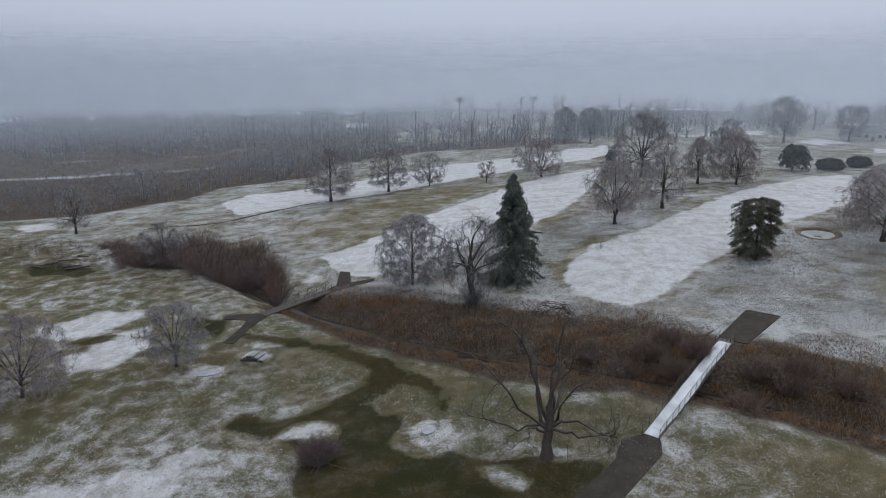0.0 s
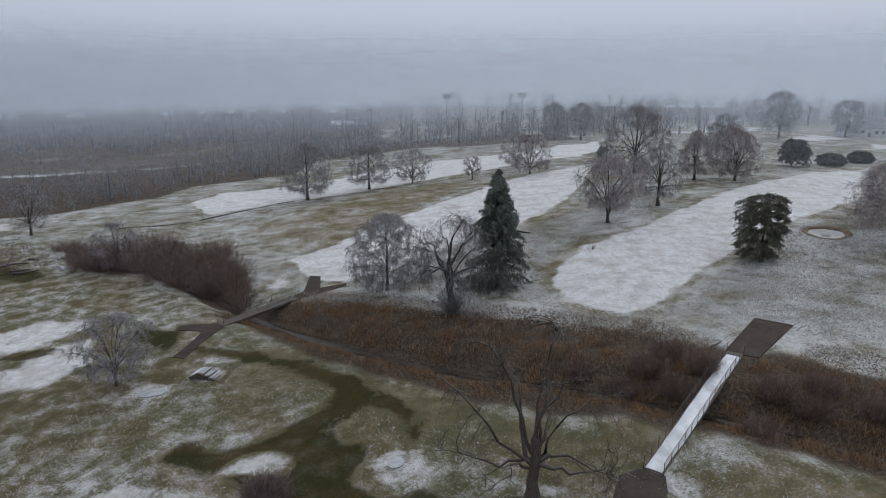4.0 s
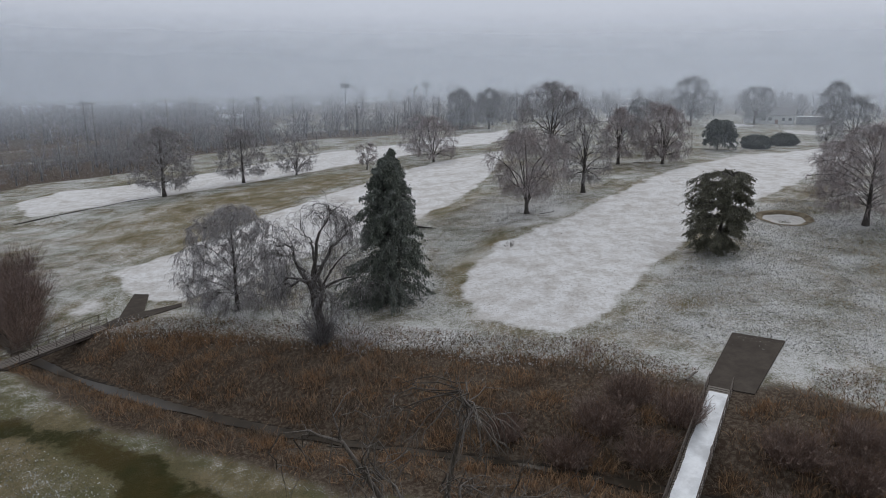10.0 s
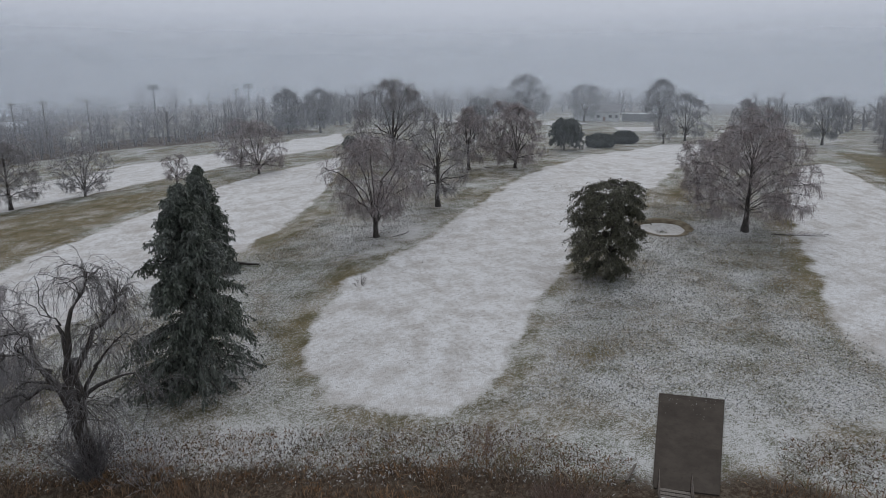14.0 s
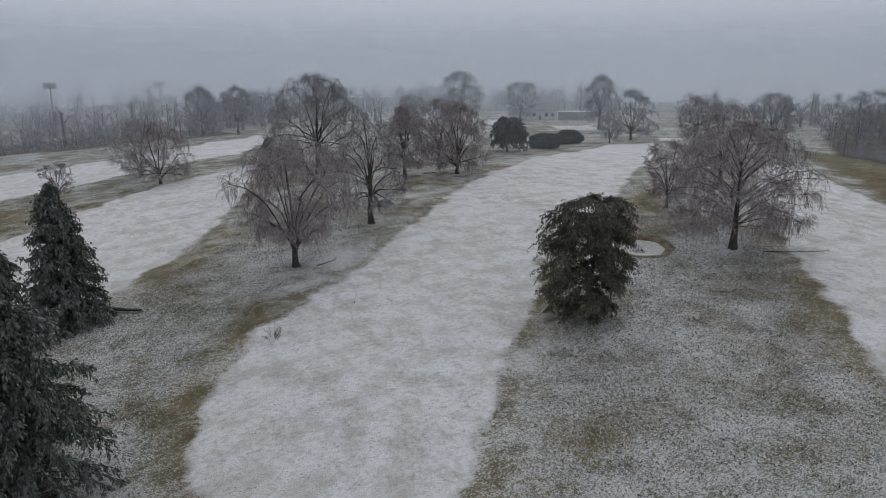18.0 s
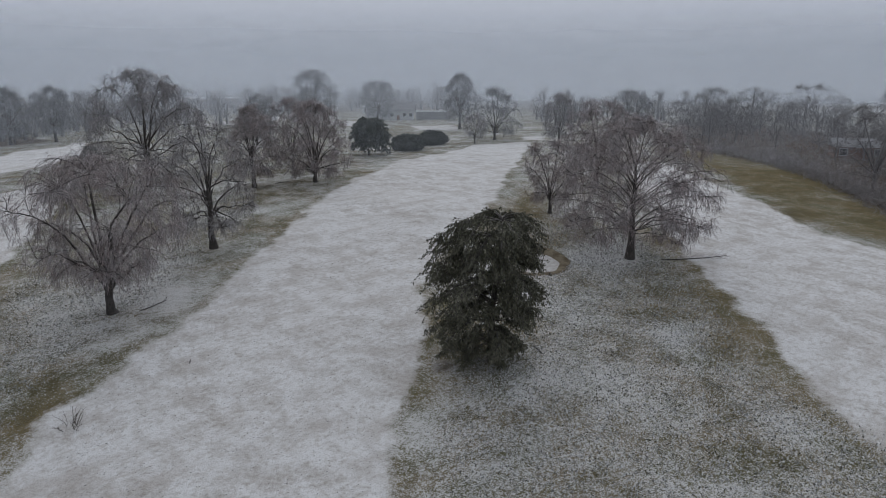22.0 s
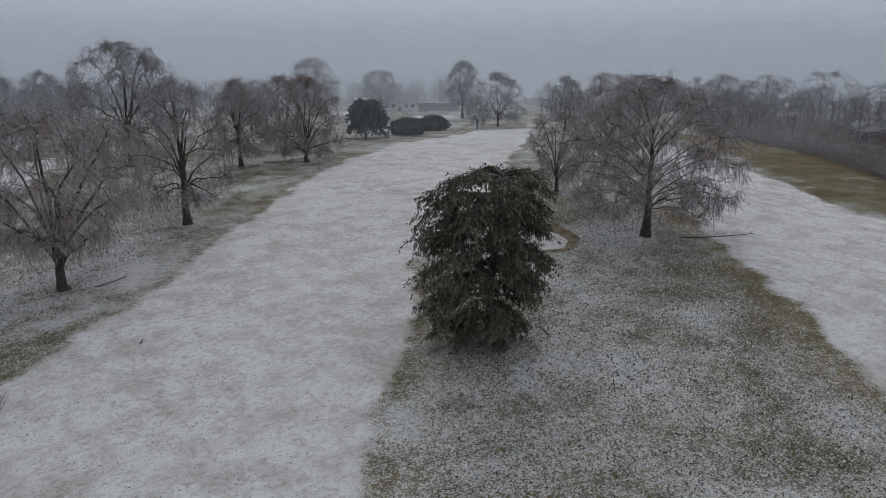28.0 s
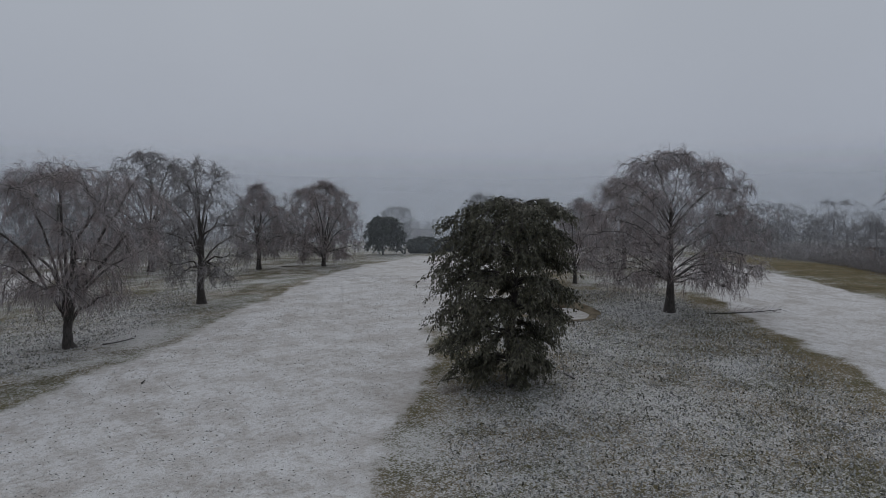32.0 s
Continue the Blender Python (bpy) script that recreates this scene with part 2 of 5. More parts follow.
WOODPOLE = plain("creosote_pole", (0.06, 0.05, 0.042), (0.10, 0.085, 0.07), 0.8, 3.0, 0.3)
SIDING = plain("pale_siding", (0.55, 0.56, 0.56), (0.48, 0.49, 0.50), 0.7, 0.8, 0.1)
ROOF = plain("grey_shingle", (0.16, 0.16, 0.17), (0.24, 0.24, 0.25), 0.85, 2.0, 0.2)
ROOFSNOW = plain("snowy_roof", (0.62, 0.64, 0.66), (0.42, 0.43, 0.45), 0.8, 0.5, 0.2)
BRICK = plain("dull_brick", (0.19, 0.115, 0.09), (0.25, 0.16, 0.13), 0.85, 2.0, 0.2)
PANE = plain("dark_pane", (0.03, 0.035, 0.04), (0.05, 0.055, 0.06), 0.15, 0.7, 0.0)
SAND = plain("frozen_sand", (0.31, 0.295, 0.28), (0.47, 0.465, 0.465), 0.9, 3.0, 0.5, 0.05)
LIP = plain("dead_turf_lip", (0.085, 0.064, 0.042), (0.20, 0.17, 0.125), 0.9, 1.2, 0.6, 0.06, spec=0.1)
WATER = plain("creek_water", (0.028, 0.022, 0.016), (0.048, 0.037, 0.027), 0.3, 0.5, 0.1, spec=0.25)
SLUSH = plain("worn_snow", (0.74, 0.76, 0.79), (0.46, 0.47, 0.49), 0.6, 0.55, 0.3, 0.03)

# ---- terrain ----
BED = [(-75, 150), (-52, 134), (-38, 120), (-26, 105), (-14, 95), (-2, 87), (8, 81), (18, 76.5), (28, 71), (40, 63), (56, 51), (85, 33)]


def poly_dist(x, y, pts, closed):
    """Distance to a polyline and, where it is closed, whether the point lies inside."""
    best, inside = np.full(x.shape, 1e9), np.zeros(x.shape, bool)
    n = len(pts)
    for i in range(n if closed else n - 1):
        (ax, ay), (bx, by) = pts[i], pts[(i + 1) % n]
        dx, dy = bx - ax, by - ay
        u = np.clip(((x - ax) * dx + (y - ay) * dy) / (dx * dx + dy * dy), 0, 1)
        best = np.minimum(best, np.hypot(x - ax - u * dx, y - ay - u * dy))
        if closed and dy:
            inside ^= ((ay > y) != (by > y)) & (x < ax + (y - ay) * dx / dy)
    return best, inside


def smooth(a, lo, hi):
    u = np.clip((a - lo) / (hi - lo), 0, 1)
    return u * u * (3 - 2 * u)


def height(x, y):
    """The ground: a valley that climbs to the fairways, with the creek's ditch, the bunker and low swells."""
    x, y = np.asarray(x, float), np.asarray(y, float)
    a, b = np.tanh((x - 20) / 110), np.tanh((y - 115) / 110)
    z = 0.71 + 8.63 * a + 6.1 * b - 0.21 * a * b - 3.2 * a * a - 5.82 * b * b - 2.53 * a ** 3 - 1.96 * b ** 3
    d, _ = poly_dist(x, y, BED, False)
    z = z - 1.7 * (1 - smooth(d, 0.8, 5.0))
    z = z + 0.07 * np.sin(x * 0.21 + 1.3 * np.sin(y * 0.13)) + 0.07 * np.sin(y * 0.27 + np.sin(x * 0.17))
    r = np.hypot((x - 67.6) / 3.7, (y - 119.4) / 3.7)
    z = z - 0.6 * (1 - smooth(r, 0.6, 0.95))
    return z - 0.030 * np.maximum(np.hypot(x - 15, y - 50) - 460, 0)


def hz(x, y):
    return float(height(x, y))


def lines(lo, hi, step, far, grow):
    mid = list(np.arange(lo, hi + step, step))
    out, s = [], step
    a, b = mid[0], mid[-1]
    left, right = [], []
    while a > -far or b < far:
        s *= grow
        a, b = a - s, b + s
        left.append(a)
        right.append(b)
    return np.array(left[::-1] + mid + right)


# turf regions in plan: closed outlines
FAIRWAY_CENTRE = [(96, 179), (70, 160), (58, 147), (47, 137), (37, 127), (28, 121), (21, 111), (19, 103), (19.5, 98), (23, 93), (27, 92.5), (32, 95), (38, 101), (43, 107), (50, 114), (56, 121), (66, 128), (77, 135), (90, 146), (111, 162), (146, 190), (128, 191), (112, 184)]
FAIRWAY_LEFT = [(-23, 126), (-16, 134), (-8, 149), (-1, 158), (9, 171), (20, 188), (33, 201), (50, 214), (47, 200), (40, 180), (34, 163), (27, 149), (19, 138), (8, 129), (-4, 117), (-12, 112), (-19, 116)]
FAIRWAY_FAR = [(-64, 192), (-60, 207), (-42, 214), (-18, 236), (3, 255), (25, 260), (48, 277), (70, 290), (62, 255), (50, 237), (34, 230), (19, 217), (1, 205), (-16, 192), (-36, 182), (-52, 170)]
FAIRWAY_RIGHT = [(131, 148), (124, 136), (112, 120), (100, 106), (99, 93), (90, 78), (74, 74), (62, 79), (59, 85), (64, 93), (72, 101), (82, 112), (92, 122), (106, 134), (120, 146)]
SNOW_PATCHES = [
    [(-64, 99), (-56, 104), (-48, 105), (-45.5, 101), (-51, 95), (-57, 91)],
    [(-49.5, 94.5), (-44, 99.5), (-42.5, 95), (-41, 87), (-44, 84), (-50, 82), (-54, 88)],
    [(-40, 60), (-30, 62), (-26, 66), (-24, 58), (-30, 50), (-42, 52)],
    [(-109, 170), (-99, 173), (-93, 163), (-104, 160)],
    [(157, 252), (172, 275), (186, 264), (168, 240)],
    [(176, 327), (182, 300), (156, 282), (150, 300)],
    [(144, 193), (156, 205), (162, 200), (150, 190)],
    [(108, 318), (116, 340), (180, 382), (186, 360)],
    [(16, 60), (22, 63), (24, 58), (22, 54), (20, 58)],
    [(-26, 112), (-24, 117), (-19, 115), (-22, 110)],
    [(-105, 352), (-70, 356), (-66, 382), (-104, 378)],
    [(-200, 258), (-163, 276), (-150, 292), (-145, 318), (-132, 329), (-113, 311), (-128, 288), (-137, 266), (-160, 262)],
]
LAWN = [(-24, 96), (-13, 86), (-4, 79), (5, 73), (13, 69), (22, 66.5), (19, 61.5), (12, 63.5), (3, 67), (-6, 72), (-14, 78), (-22, 87)]
CRUSTS = [
    [(-18.5, 65.3), (-16.8, 67.5), (-14.0, 68.5), (-11.4, 66.9), (-11.2, 64.9), (-14.6, 64.4), (-17.8, 64.3)],
    [(-5.0, 64.4), (-2.8, 66.2), (1.2, 66.4), (1.3, 62.6), (1.1, 60.9), (-2.5, 60.2), (-4.2, 61.8)],
    [(2.5, 57.8), (5, 57.2), (8.5, 54.7), (7.3, 53.2), (4.5, 55.8)],
    [(8, 60.2), (12, 60.6), (14.5, 58.4), (11, 57.8)],
    [(21.8, 58.4), (24, 60), (24.6, 57), (22.8, 54.5), (21, 55.5), (22.2, 57)],
    [(-33.8, 82.2), (-31, 84), (-28, 83.2), (-27.6, 80), (-31, 78.8)],
    [(-27.6, 83.4), (-25, 86.2), (-22.6, 84.8), (-22.8, 82.4), (-25.5, 81.8)],
    [(-29.5, 89.4), (-26, 89.6), (-22.5, 87.4), (-24.6, 87.0), (-28.4, 87.8)],
]
WET = [
    [(-24.1, 67.7), (-22.5, 69.8), (-18.1, 68.7), (-15.8, 70.4), (-12.3, 72.4), (-11.6, 73.6), (-9.8, 76.4), (-7.5, 79.6), (-4.2, 77.4), (-5.7, 75), (-8.9, 71.9), (-9.6, 70.6), (-6.7, 69), (-4.2, 68.6), (-4.6, 65.5), (-4.7, 62), (-2.5, 59.8), (1.1, 60.5), (4.9, 58.1), (9.4, 58.7), (15.5, 56.9), (13, 48), (-4, 44), (-12, 48), (-14, 57), (-15, 62), (-19.3, 65.5)],
    [(-30.2, 92.6), (-24.9, 91.7), (-21.6, 89.5), (-15.1, 87), (-7.5, 80.8), (-3.2, 76), (0.2, 72.9), (0.5, 67.1), (-1.6, 69.3), (-2.3, 73.1), (-4.7, 75.8), (-8.8, 78.8), (-14.7, 83), (-20.2, 86.7), (-27.5, 89.5)],
    [(-40.3, 100.5), (-32.6, 97.8), (-31.6, 93.7), (-32.7, 91.5), (-35.5, 93.0), (-38.6, 96.9)],
    [(-55.4, 93.1), (-52.5, 93.4), (-50.2, 94.0), (-45.8, 94.0), (-45.5, 92.7), (-49.8, 92.6), (-51.9, 91.5)],
    [(-84.9, 132.8), (-73.6, 131.2), (-66.7, 125.9), (-68.7, 122.8), (-78, 124.3)],
]
REEDS = [(-31, 103), (-21, 107), (-7, 102), (6, 96), (17, 91), (28, 86), (35, 80.5), (40, 78.5), (49, 71), (62, 60), (80, 44), (70, 34), (48, 49), (36, 59), (27, 65), (22, 68), (13, 70), (5, 74), (-4, 80), (-13, 87), (-24, 97)]
TAN = [
    [(150, 160), (130, 136), (117, 123), (103, 106), (103, 92), (110, 90), (125, 106), (142, 124), (158, 140)],
    [(44, 108), (50, 106), (57, 110), (55, 118), (50, 114)],
    [(58, 84), (63, 84), (67, 92), (76, 103), (84, 112), (88, 121), (82, 118), (76, 113), (68, 106), (62, 96)],
    [(-16, 134), (-22, 128), (-38, 150), (-30, 172), (0, 195), (14, 190), (-2, 160)],
    [(20, 55), (30, 62), (44, 52), (40, 40), (24, 40)],
    [(28.6, 123), (24.6, 119.9), (20.8, 116.4), (18.4, 109.2), (16.6, 103.1), (18.6, 102.0), (20, 106.5), (21, 109.7), (25.2, 115.8), (28.2, 119.8)],
    [(17.2, 137.0), (20.9, 143.4), (31.9, 155.7), (31.9, 147.3), (26, 138.6), (20.0, 132.0)],
    [(31.5, 94.0), (36.4, 97.9), (42.3, 98.5), (42.3, 94.5), (39.4, 91.9), (36, 90.9)],
    [(47.9, 112.6), (51.8, 110), (48.4, 104.8), (45, 104.9), (44, 108.2)],
    [(76.6, 131.5), (91.1, 142.4), (82.2, 128.4), (79, 122.2), (72.4, 120.3), (70.2, 123.8)],
]
# open lines where the shade of low bank edges is painted on the turf
BANK_SHADE = [[(-52, 164.7), (-46.5, 171.0), (-41.3, 177.0), (-38.2, 182), (-31, 185.6)], [(-71.3, 160.4), (-66.0, 161.1), (-59.6, 160.9), (-54, 162.7)]]
DUSTED = [
    [(24.4, 136.8), (31.2, 141.7), (40.7, 140.0), (41.7, 132.0), (36.8, 129.0), (31.5, 125.7), (26.5, 128.1)],
    [(12.6, 103.5), (13.6, 108.4), (17.0, 110.2), (17.4, 105.8), (16.2, 103)],
    [(-38.7, 60.8), (-32.1, 64.4), (-27.0, 65), (-22.1, 64), (-18.9, 60.4), (-22, 55), (-34, 54)],
    [(-36.3, 80.8), (-35, 85), (-29.7, 84.4), (-26.6, 78.8), (-31.2, 78)],
    [(66, 116), (74, 110), (82, 116), (80, 122), (72, 119)],
    [(0, 96), (8, 92), (14, 94), (10, 99), (2, 101)],
]
FROSTY = [
    [(-60, 55), (-40, 70), (-22, 66), (-16, 58), (-24, 44), (-50, 42)],
    [(29, 94), (36, 88), (48, 80), (60, 78), (64, 95), (76, 106), (84, 118), (78, 133), (62, 122), (52, 112), (42, 103), (34, 96)],
    [(27, 128), (40, 134), (52, 148), (50, 156), (36, 146)],
]


LEFT_WOOD = [(-240, 170), (-130, 172), (-97, 180), (-78, 204), (-74, 228), (-47, 246), (-45, 290), (-8, 312), (36, 300), (66, 304), (60, 345), (-20, 360), (-70, 330), (-110, 285), (-160, 265), (-250, 260)]
LEFT_FAR = [(-480, 262), (-250, 262), (-190, 330), (-120, 352), (-110, 392), (-60, 400), (-30, 400), (-30, 520), (-200, 600), (-600, 560)]
MIDDLE = [(-250, 262), (-160, 268), (-110, 288), (-70, 332), (-20, 362), (-30, 400), (-60, 400), (-110, 392), (-120, 352), (-190, 330)]
RIVER = [(-230, 262), (-163, 278), (-152, 296), (-147, 322), (-128, 336), (-104, 318), (-118, 296), (-128, 276), (-138, 260), (-200, 246)]
RIGHT_WOOD = [(152, 152), (146, 133), (133, 119), (119, 107), (110, 95), (118, 80), (175, 95), (230, 150), (250, 205), (200, 187)]


def build_ground():
    xs, ys = lines(-72, 142, 0.8, 3200, 1.12), lines(34, 214, 0.8, 3400, 1.12)
    X, Y = np.meshgrid(xs, ys)
    V = np.stack([X, Y, height(X, Y)], -1).reshape(-1, 3)
    nx, ny = len(xs), len(ys)
    i = (np.arange(ny - 1)[:, None] * nx + np.arange(nx - 1)).ravel()
    ob = new("ground", mesh_of("ground", V, np.stack([i, i + 1, i + nx + 1, i + nx], -1), GROUND, True))
    x, y = V[:, 0], V[:, 1]
    wob = 0.9 * np.sin(x * 0.55 + 2 * np.sin(y * 0.31)) + 0.7 * np.sin(y * 0.8 + 1.7 * np.sin(x * 0.47))

    def region(outlines, soft):
        out = np.zeros(len(x))
        for p in outlines:
            d, ins = poly_dist(x, y, p, True)
            out = np.maximum(out, smooth(np.where(ins, d, -d) + 0.45 * wob, -soft, soft))
        return out
    cover, tone = np.zeros((len(x), 4)), np.zeros((len(x), 4))
    cover[:, 0] = np.maximum(region([FAIRWAY_CENTRE, FAIRWAY_LEFT, FAIRWAY_FAR, FAIRWAY_RIGHT], 2.0), 0.70 * region(SNOW_PATCHES, 2.2))
    cover[:, 0] = np.maximum(cover[:, 0], 0.56 * region(CRUSTS, 1.1))
    cover[:, 1] = np.maximum(region(WET[:1] + WET[2:], 1.5), 0.92 * region(WET[1:2], 1.6)) * (1 - region(CRUSTS, 0.8)) + 0.35 * region([REEDS], 5.0) * (y < 80) * (x < 25)
    cover[:, 2] = 0.92 * region([REEDS], 3.0)
    cover[:, 2] = np.maximum(cover[:, 2], 0.8 * region([LEFT_WOOD, RIGHT_WOOD], 4.0))
    cover[:, 2] = np.maximum(cover[:, 2], 0.55 * smooth(np.hypot(x - 15, y - 50), 330, 420))
    cover[:, 2] = np.maximum(cover[:, 2], 0.8 * region([[(-62, 128), (-46, 121), (-38, 114), (-32, 107.5), (-27, 107), (-27, 113), (-30, 121), (-37, 132), (-46, 138), (-60, 142), (-70, 142), (-70, 136)]], 2.0))
    cover[:, 2] = np.maximum(cover[:, 2], 0.9 * region([LEFT_FAR], 8.0))
    cover[:, 2] = np.maximum(cover[:, 2], 0.62 * region([MIDDLE], 6.0))
    cover[:, 2] = np.maximum(cover[:, 2], 0.55 * (1 - smooth(np.hypot((x - 48.4) / 2.3, (y - 109.3) / 1.6), 0.3, 1.0)))
    bare = region(TAN[:1], 3.0) + 1.5 * region([LAWN], 3.0)
    tan, fro, dust = region(TAN, 2.2), region(FROSTY, 4.0), region(DUSTED, 2.5)
    fringe = np.clip(1.6 * cover[:, 0], 0, 1) * (1 - np.clip(1.4 * cover[:, 0] - 0.5, 0, 1))
    near = 1 - smooth(y + 0.75 * x, 55, 105)
    tone[:, 0] = np.clip(0.55 - 0.16 * tan - 0.2 * bare + 0.05 * fro + 0.10 * fro * near - 0.25 * near - 0.08 * smooth(y, 130, 230) + 0.17 * dust - 0.10 * fringe, 0, 1)
    tone[:, 1] = np.maximum(np.maximum(tan * (1 - 0.5 * dust), 0.45 * near), np.maximum(0.6 * fringe, 0.35 * fro))
    cover[:, 3] = near
    d, _ = poly_dist(x, y, BED, False)
    tone[:, 2] = 0.85 * (1 - smooth(d, 0.2, 1.1)) * smooth(x, -42, -36)
    # painted bank shade shares the creek bed's mud colour; no bank is modelled
    for shade_line in BANK_SHADE:
        tone[:, 2] = np.maximum(tone[:, 2], 0.75 * (1 - smooth(poly_dist(x, y, shade_line, False)[0] + 0.2 * wob, 0.2, 1.3)))
    for name, a in (("cover", cover), ("tone", tone)):
        ob.data.attributes.new(name, "FLOAT_COLOR", "POINT").data.foreach_set("color", a.astype(np.float32).ravel())
    return tagged(ob, "frost-speckled winter turf with icy mown fairways", "ground", kind="structure")


# ---- mesh helpers ----


def mesh_of(name, V, F, mat, soft=False):
    me = bpy.data.meshes.new(name)
    V, F = np.asarray(V, np.float32), np.asarray(F, np.int32)
    m, k = F.shape
    me.vertices.add(len(V))
    me.vertices.foreach_set("co", V.ravel())
    me.loops.add(m * k)
    me.loops.foreach_set("vertex_index", F.ravel())
    me.polygons.add(m)
    me.polygons.foreach_set("loop_start", np.arange(0, m * k, k, dtype=np.int32))
    me.update(calc_edges=True)
    if soft:
        me.polygons.foreach_set("use_smooth", np.ones(m, bool))
    me.materials.append(mat)
    return me


def thing(name, x, y, label, category, group="", z=None, turn=0.0, kind=""):
    ob = new(name)
    ob.empty_display_size = 0.3
    ob.matrix_basis = pose(x, y, hz(x, y) if z is None else z, 0, 0, turn)
    return tagged(ob, label, category, group, kind)


def part(name, data, parent, label=""):
    ob = new(name, data)
    ob.parent = parent
    return tagged(ob, label)


def tubes(P, R, sides):
    """Tapered tubes round polylines P (n, s, 3) with radii R (n, s), as vertices and quads."""
    n, s, _ = P.shape
    t = np.gradient(P, axis=1)
    t /= np.linalg.norm(t, axis=2, keepdims=True) + 1e-9
    ref = np.where(np.abs(t[..., 2:3]) > 0.9, np.array([1.0, 0, 0]), np.array([0, 0, 1.0]))
    a = np.cross(t, ref)
    a /= np.linalg.norm(a, axis=2, keepdims=True) + 1e-9
    b = np.cross(t, a)
    w = np.arange(sides) * 2 * np.pi / sides
    V = P[:, :, None] + R[:, :, None, None] * (np.cos(w)[:, None] * a[:, :, None] + np.sin(w)[:, None] * b[:, :, None])
    i = (np.arange(n)[:, None, None] * s + np.arange(s - 1)[:, None]) * sides + np.arange(sides)
    j = (np.arange(n)[:, None, None] * s + np.arange(s - 1)[:, None]) * sides + (np.arange(sides) + 1) % sides
    F = np.stack([i, j, j + sides, i + sides], -1).reshape(-1, 4)
    return V.reshape(-1, 3), F


def merge(chunks):
    V, F, o = [], [], 0
    for v, f in chunks:
        V.append(v)
        F.append(f + o)
        o += len(v)
    return np.concatenate(V), np.concatenate(F)


def box_bm(sx, sy, sz, bevel=0.0, at=(0, 0, 0), turn=0.0):
    bm = bmesh.new()
    bmesh.ops.create_cube(bm, size=1, matrix=Matrix.Translation(at) @ Matrix.Rotation(turn, 4, "Z") @ Matrix.Diagonal((sx, sy, sz, 1)))
    if bevel:
        bmesh.ops.bevel(bm, geom=bm.edges[:], offset=bevel, segments=1, affect="EDGES")
    return bm


def from_bm(name, bm, mat):
    me = bpy.data.meshes.new(name)
    bm.to_mesh(me)
    bm.free()
    me.materials.append(mat)
    return me


def box(name, parent, mat, size, at, bevel=0.01, label="", turn=0.0):
    return part(name, from_bm(name, box_bm(*size, bevel, at, turn), mat), parent, label)


def rod(name, parent, mat, a, b, r, sides=8, r2=None, label=""):
    a, b = np.array(a, float), np.array(b, float)
    V, F = tubes(np.stack([a, b])[None], np.array([[r, r if r2 is None else r2]]), sides)
    n = len(V)
    V = np.concatenate([V, [a], [b]])
    cap = [(k, (k + 1) % sides, n, n) for k in range(sides)] + [(sides + (k + 1) % sides, sides + k, n + 1, n + 1) for k in range(sides)]
    me = bpy.data.meshes.new(name)
    me.from_pydata([tuple(v) for v in V], [], [tuple(f) for f in F] + [c[:3] for c in cap])
    me.materials.append(mat)
    return part(name, me, parent, label)


# ---- plants ----


def grow(rng, base, d, length, seg, droop, wander):
    """Polylines that start at base along d and sag as they go."""
    P, p, d = [base], base.copy(), d / (np.linalg.norm(d, axis=1, keepdims=True) + 1e-9)
    for i in range(seg):
        d = d + rng.normal(0, wander, d.shape)
        d[:, 2] -= droop * (i + 0.5) / seg
        d /= np.linalg.norm(d, axis=1, keepdims=True) + 1e-9
        p = p + d * (length / seg)[:, None]
        P.append(p)
    return np.stack(P, 1)


def sprout(rng, P, per, lo, hi, amin, amax, lift=0.0):
    """Places and headings of side shoots on the polylines P, with the parent and place along it."""
    n, s, _ = P.shape
    k = np.repeat(np.arange(n), per)
    t = rng.uniform(lo, hi, len(k)) * (s - 1)
    i = np.minimum(t.astype(int), s - 2)
    a, b = P[k, i], P[k, i + 1]
    tan = (b - a) / (np.linalg.norm(b - a, axis=1, keepdims=True) + 1e-9)
    q = np.cross(tan, rng.normal(0, 1, tan.shape))
    q /= np.linalg.norm(q, axis=1, keepdims=True) + 1e-9
    ang = rng.uniform(amin, amax, len(k))[:, None]
    d = np.cos(ang) * tan + np.sin(ang) * q
    d[:, 2] += lift
    return a + (b - a) * (t - i)[:, None], d, k, t / (s - 1)


def taper(P, r0, r1):
    return np.broadcast_to(np.linspace(r0, r1, P.shape[1]), P.shape[:2]) * np.ones((P.shape[0], 1))


def arc(a, b, c, d, n):
    """Cubic curves through (k, 3) control points as (k, n, 3) polylines."""
    s = np.linspace(0, 1, n)[None, :, None]
    return a[:, None] * (1 - s) ** 3 + 3 * b[:, None] * s * (1 - s) ** 2 + 3 * c[:, None] * s * s * (1 - s) + d[:, None] * s ** 3


def crook(rng, P, amount):
    """Bends polylines by a random walk that comes back to their tips."""
    k, n, _ = P.shape
    w = np.cumsum(rng.normal(0, amount / math.sqrt(n), (k, n, 3)), 1)
    s = np.linspace(0, 1, n)[None, :, None]
    return P + (w - w[:, :1]) - s * (w[:, -1:] - w[:, :1])


ROUND = ((0, 0.12, 0.25, 0.45, 0.65, 0.82, 0.94, 1), (0.72, 0.92, 1, 1, 0.92, 0.7, 0.42, 0.1))
VASE = ((0, 0.2, 0.4, 0.6, 0.75, 0.88, 0.96, 1), (0.55, 0.8, 0.95, 1, 0.93, 0.72, 0.45, 0.15))
OVAL = ((0, 0.15, 0.35, 0.55, 0.75, 0.9, 1), (0.55, 0.85, 1, 0.93, 0.72, 0.42, 0.08))


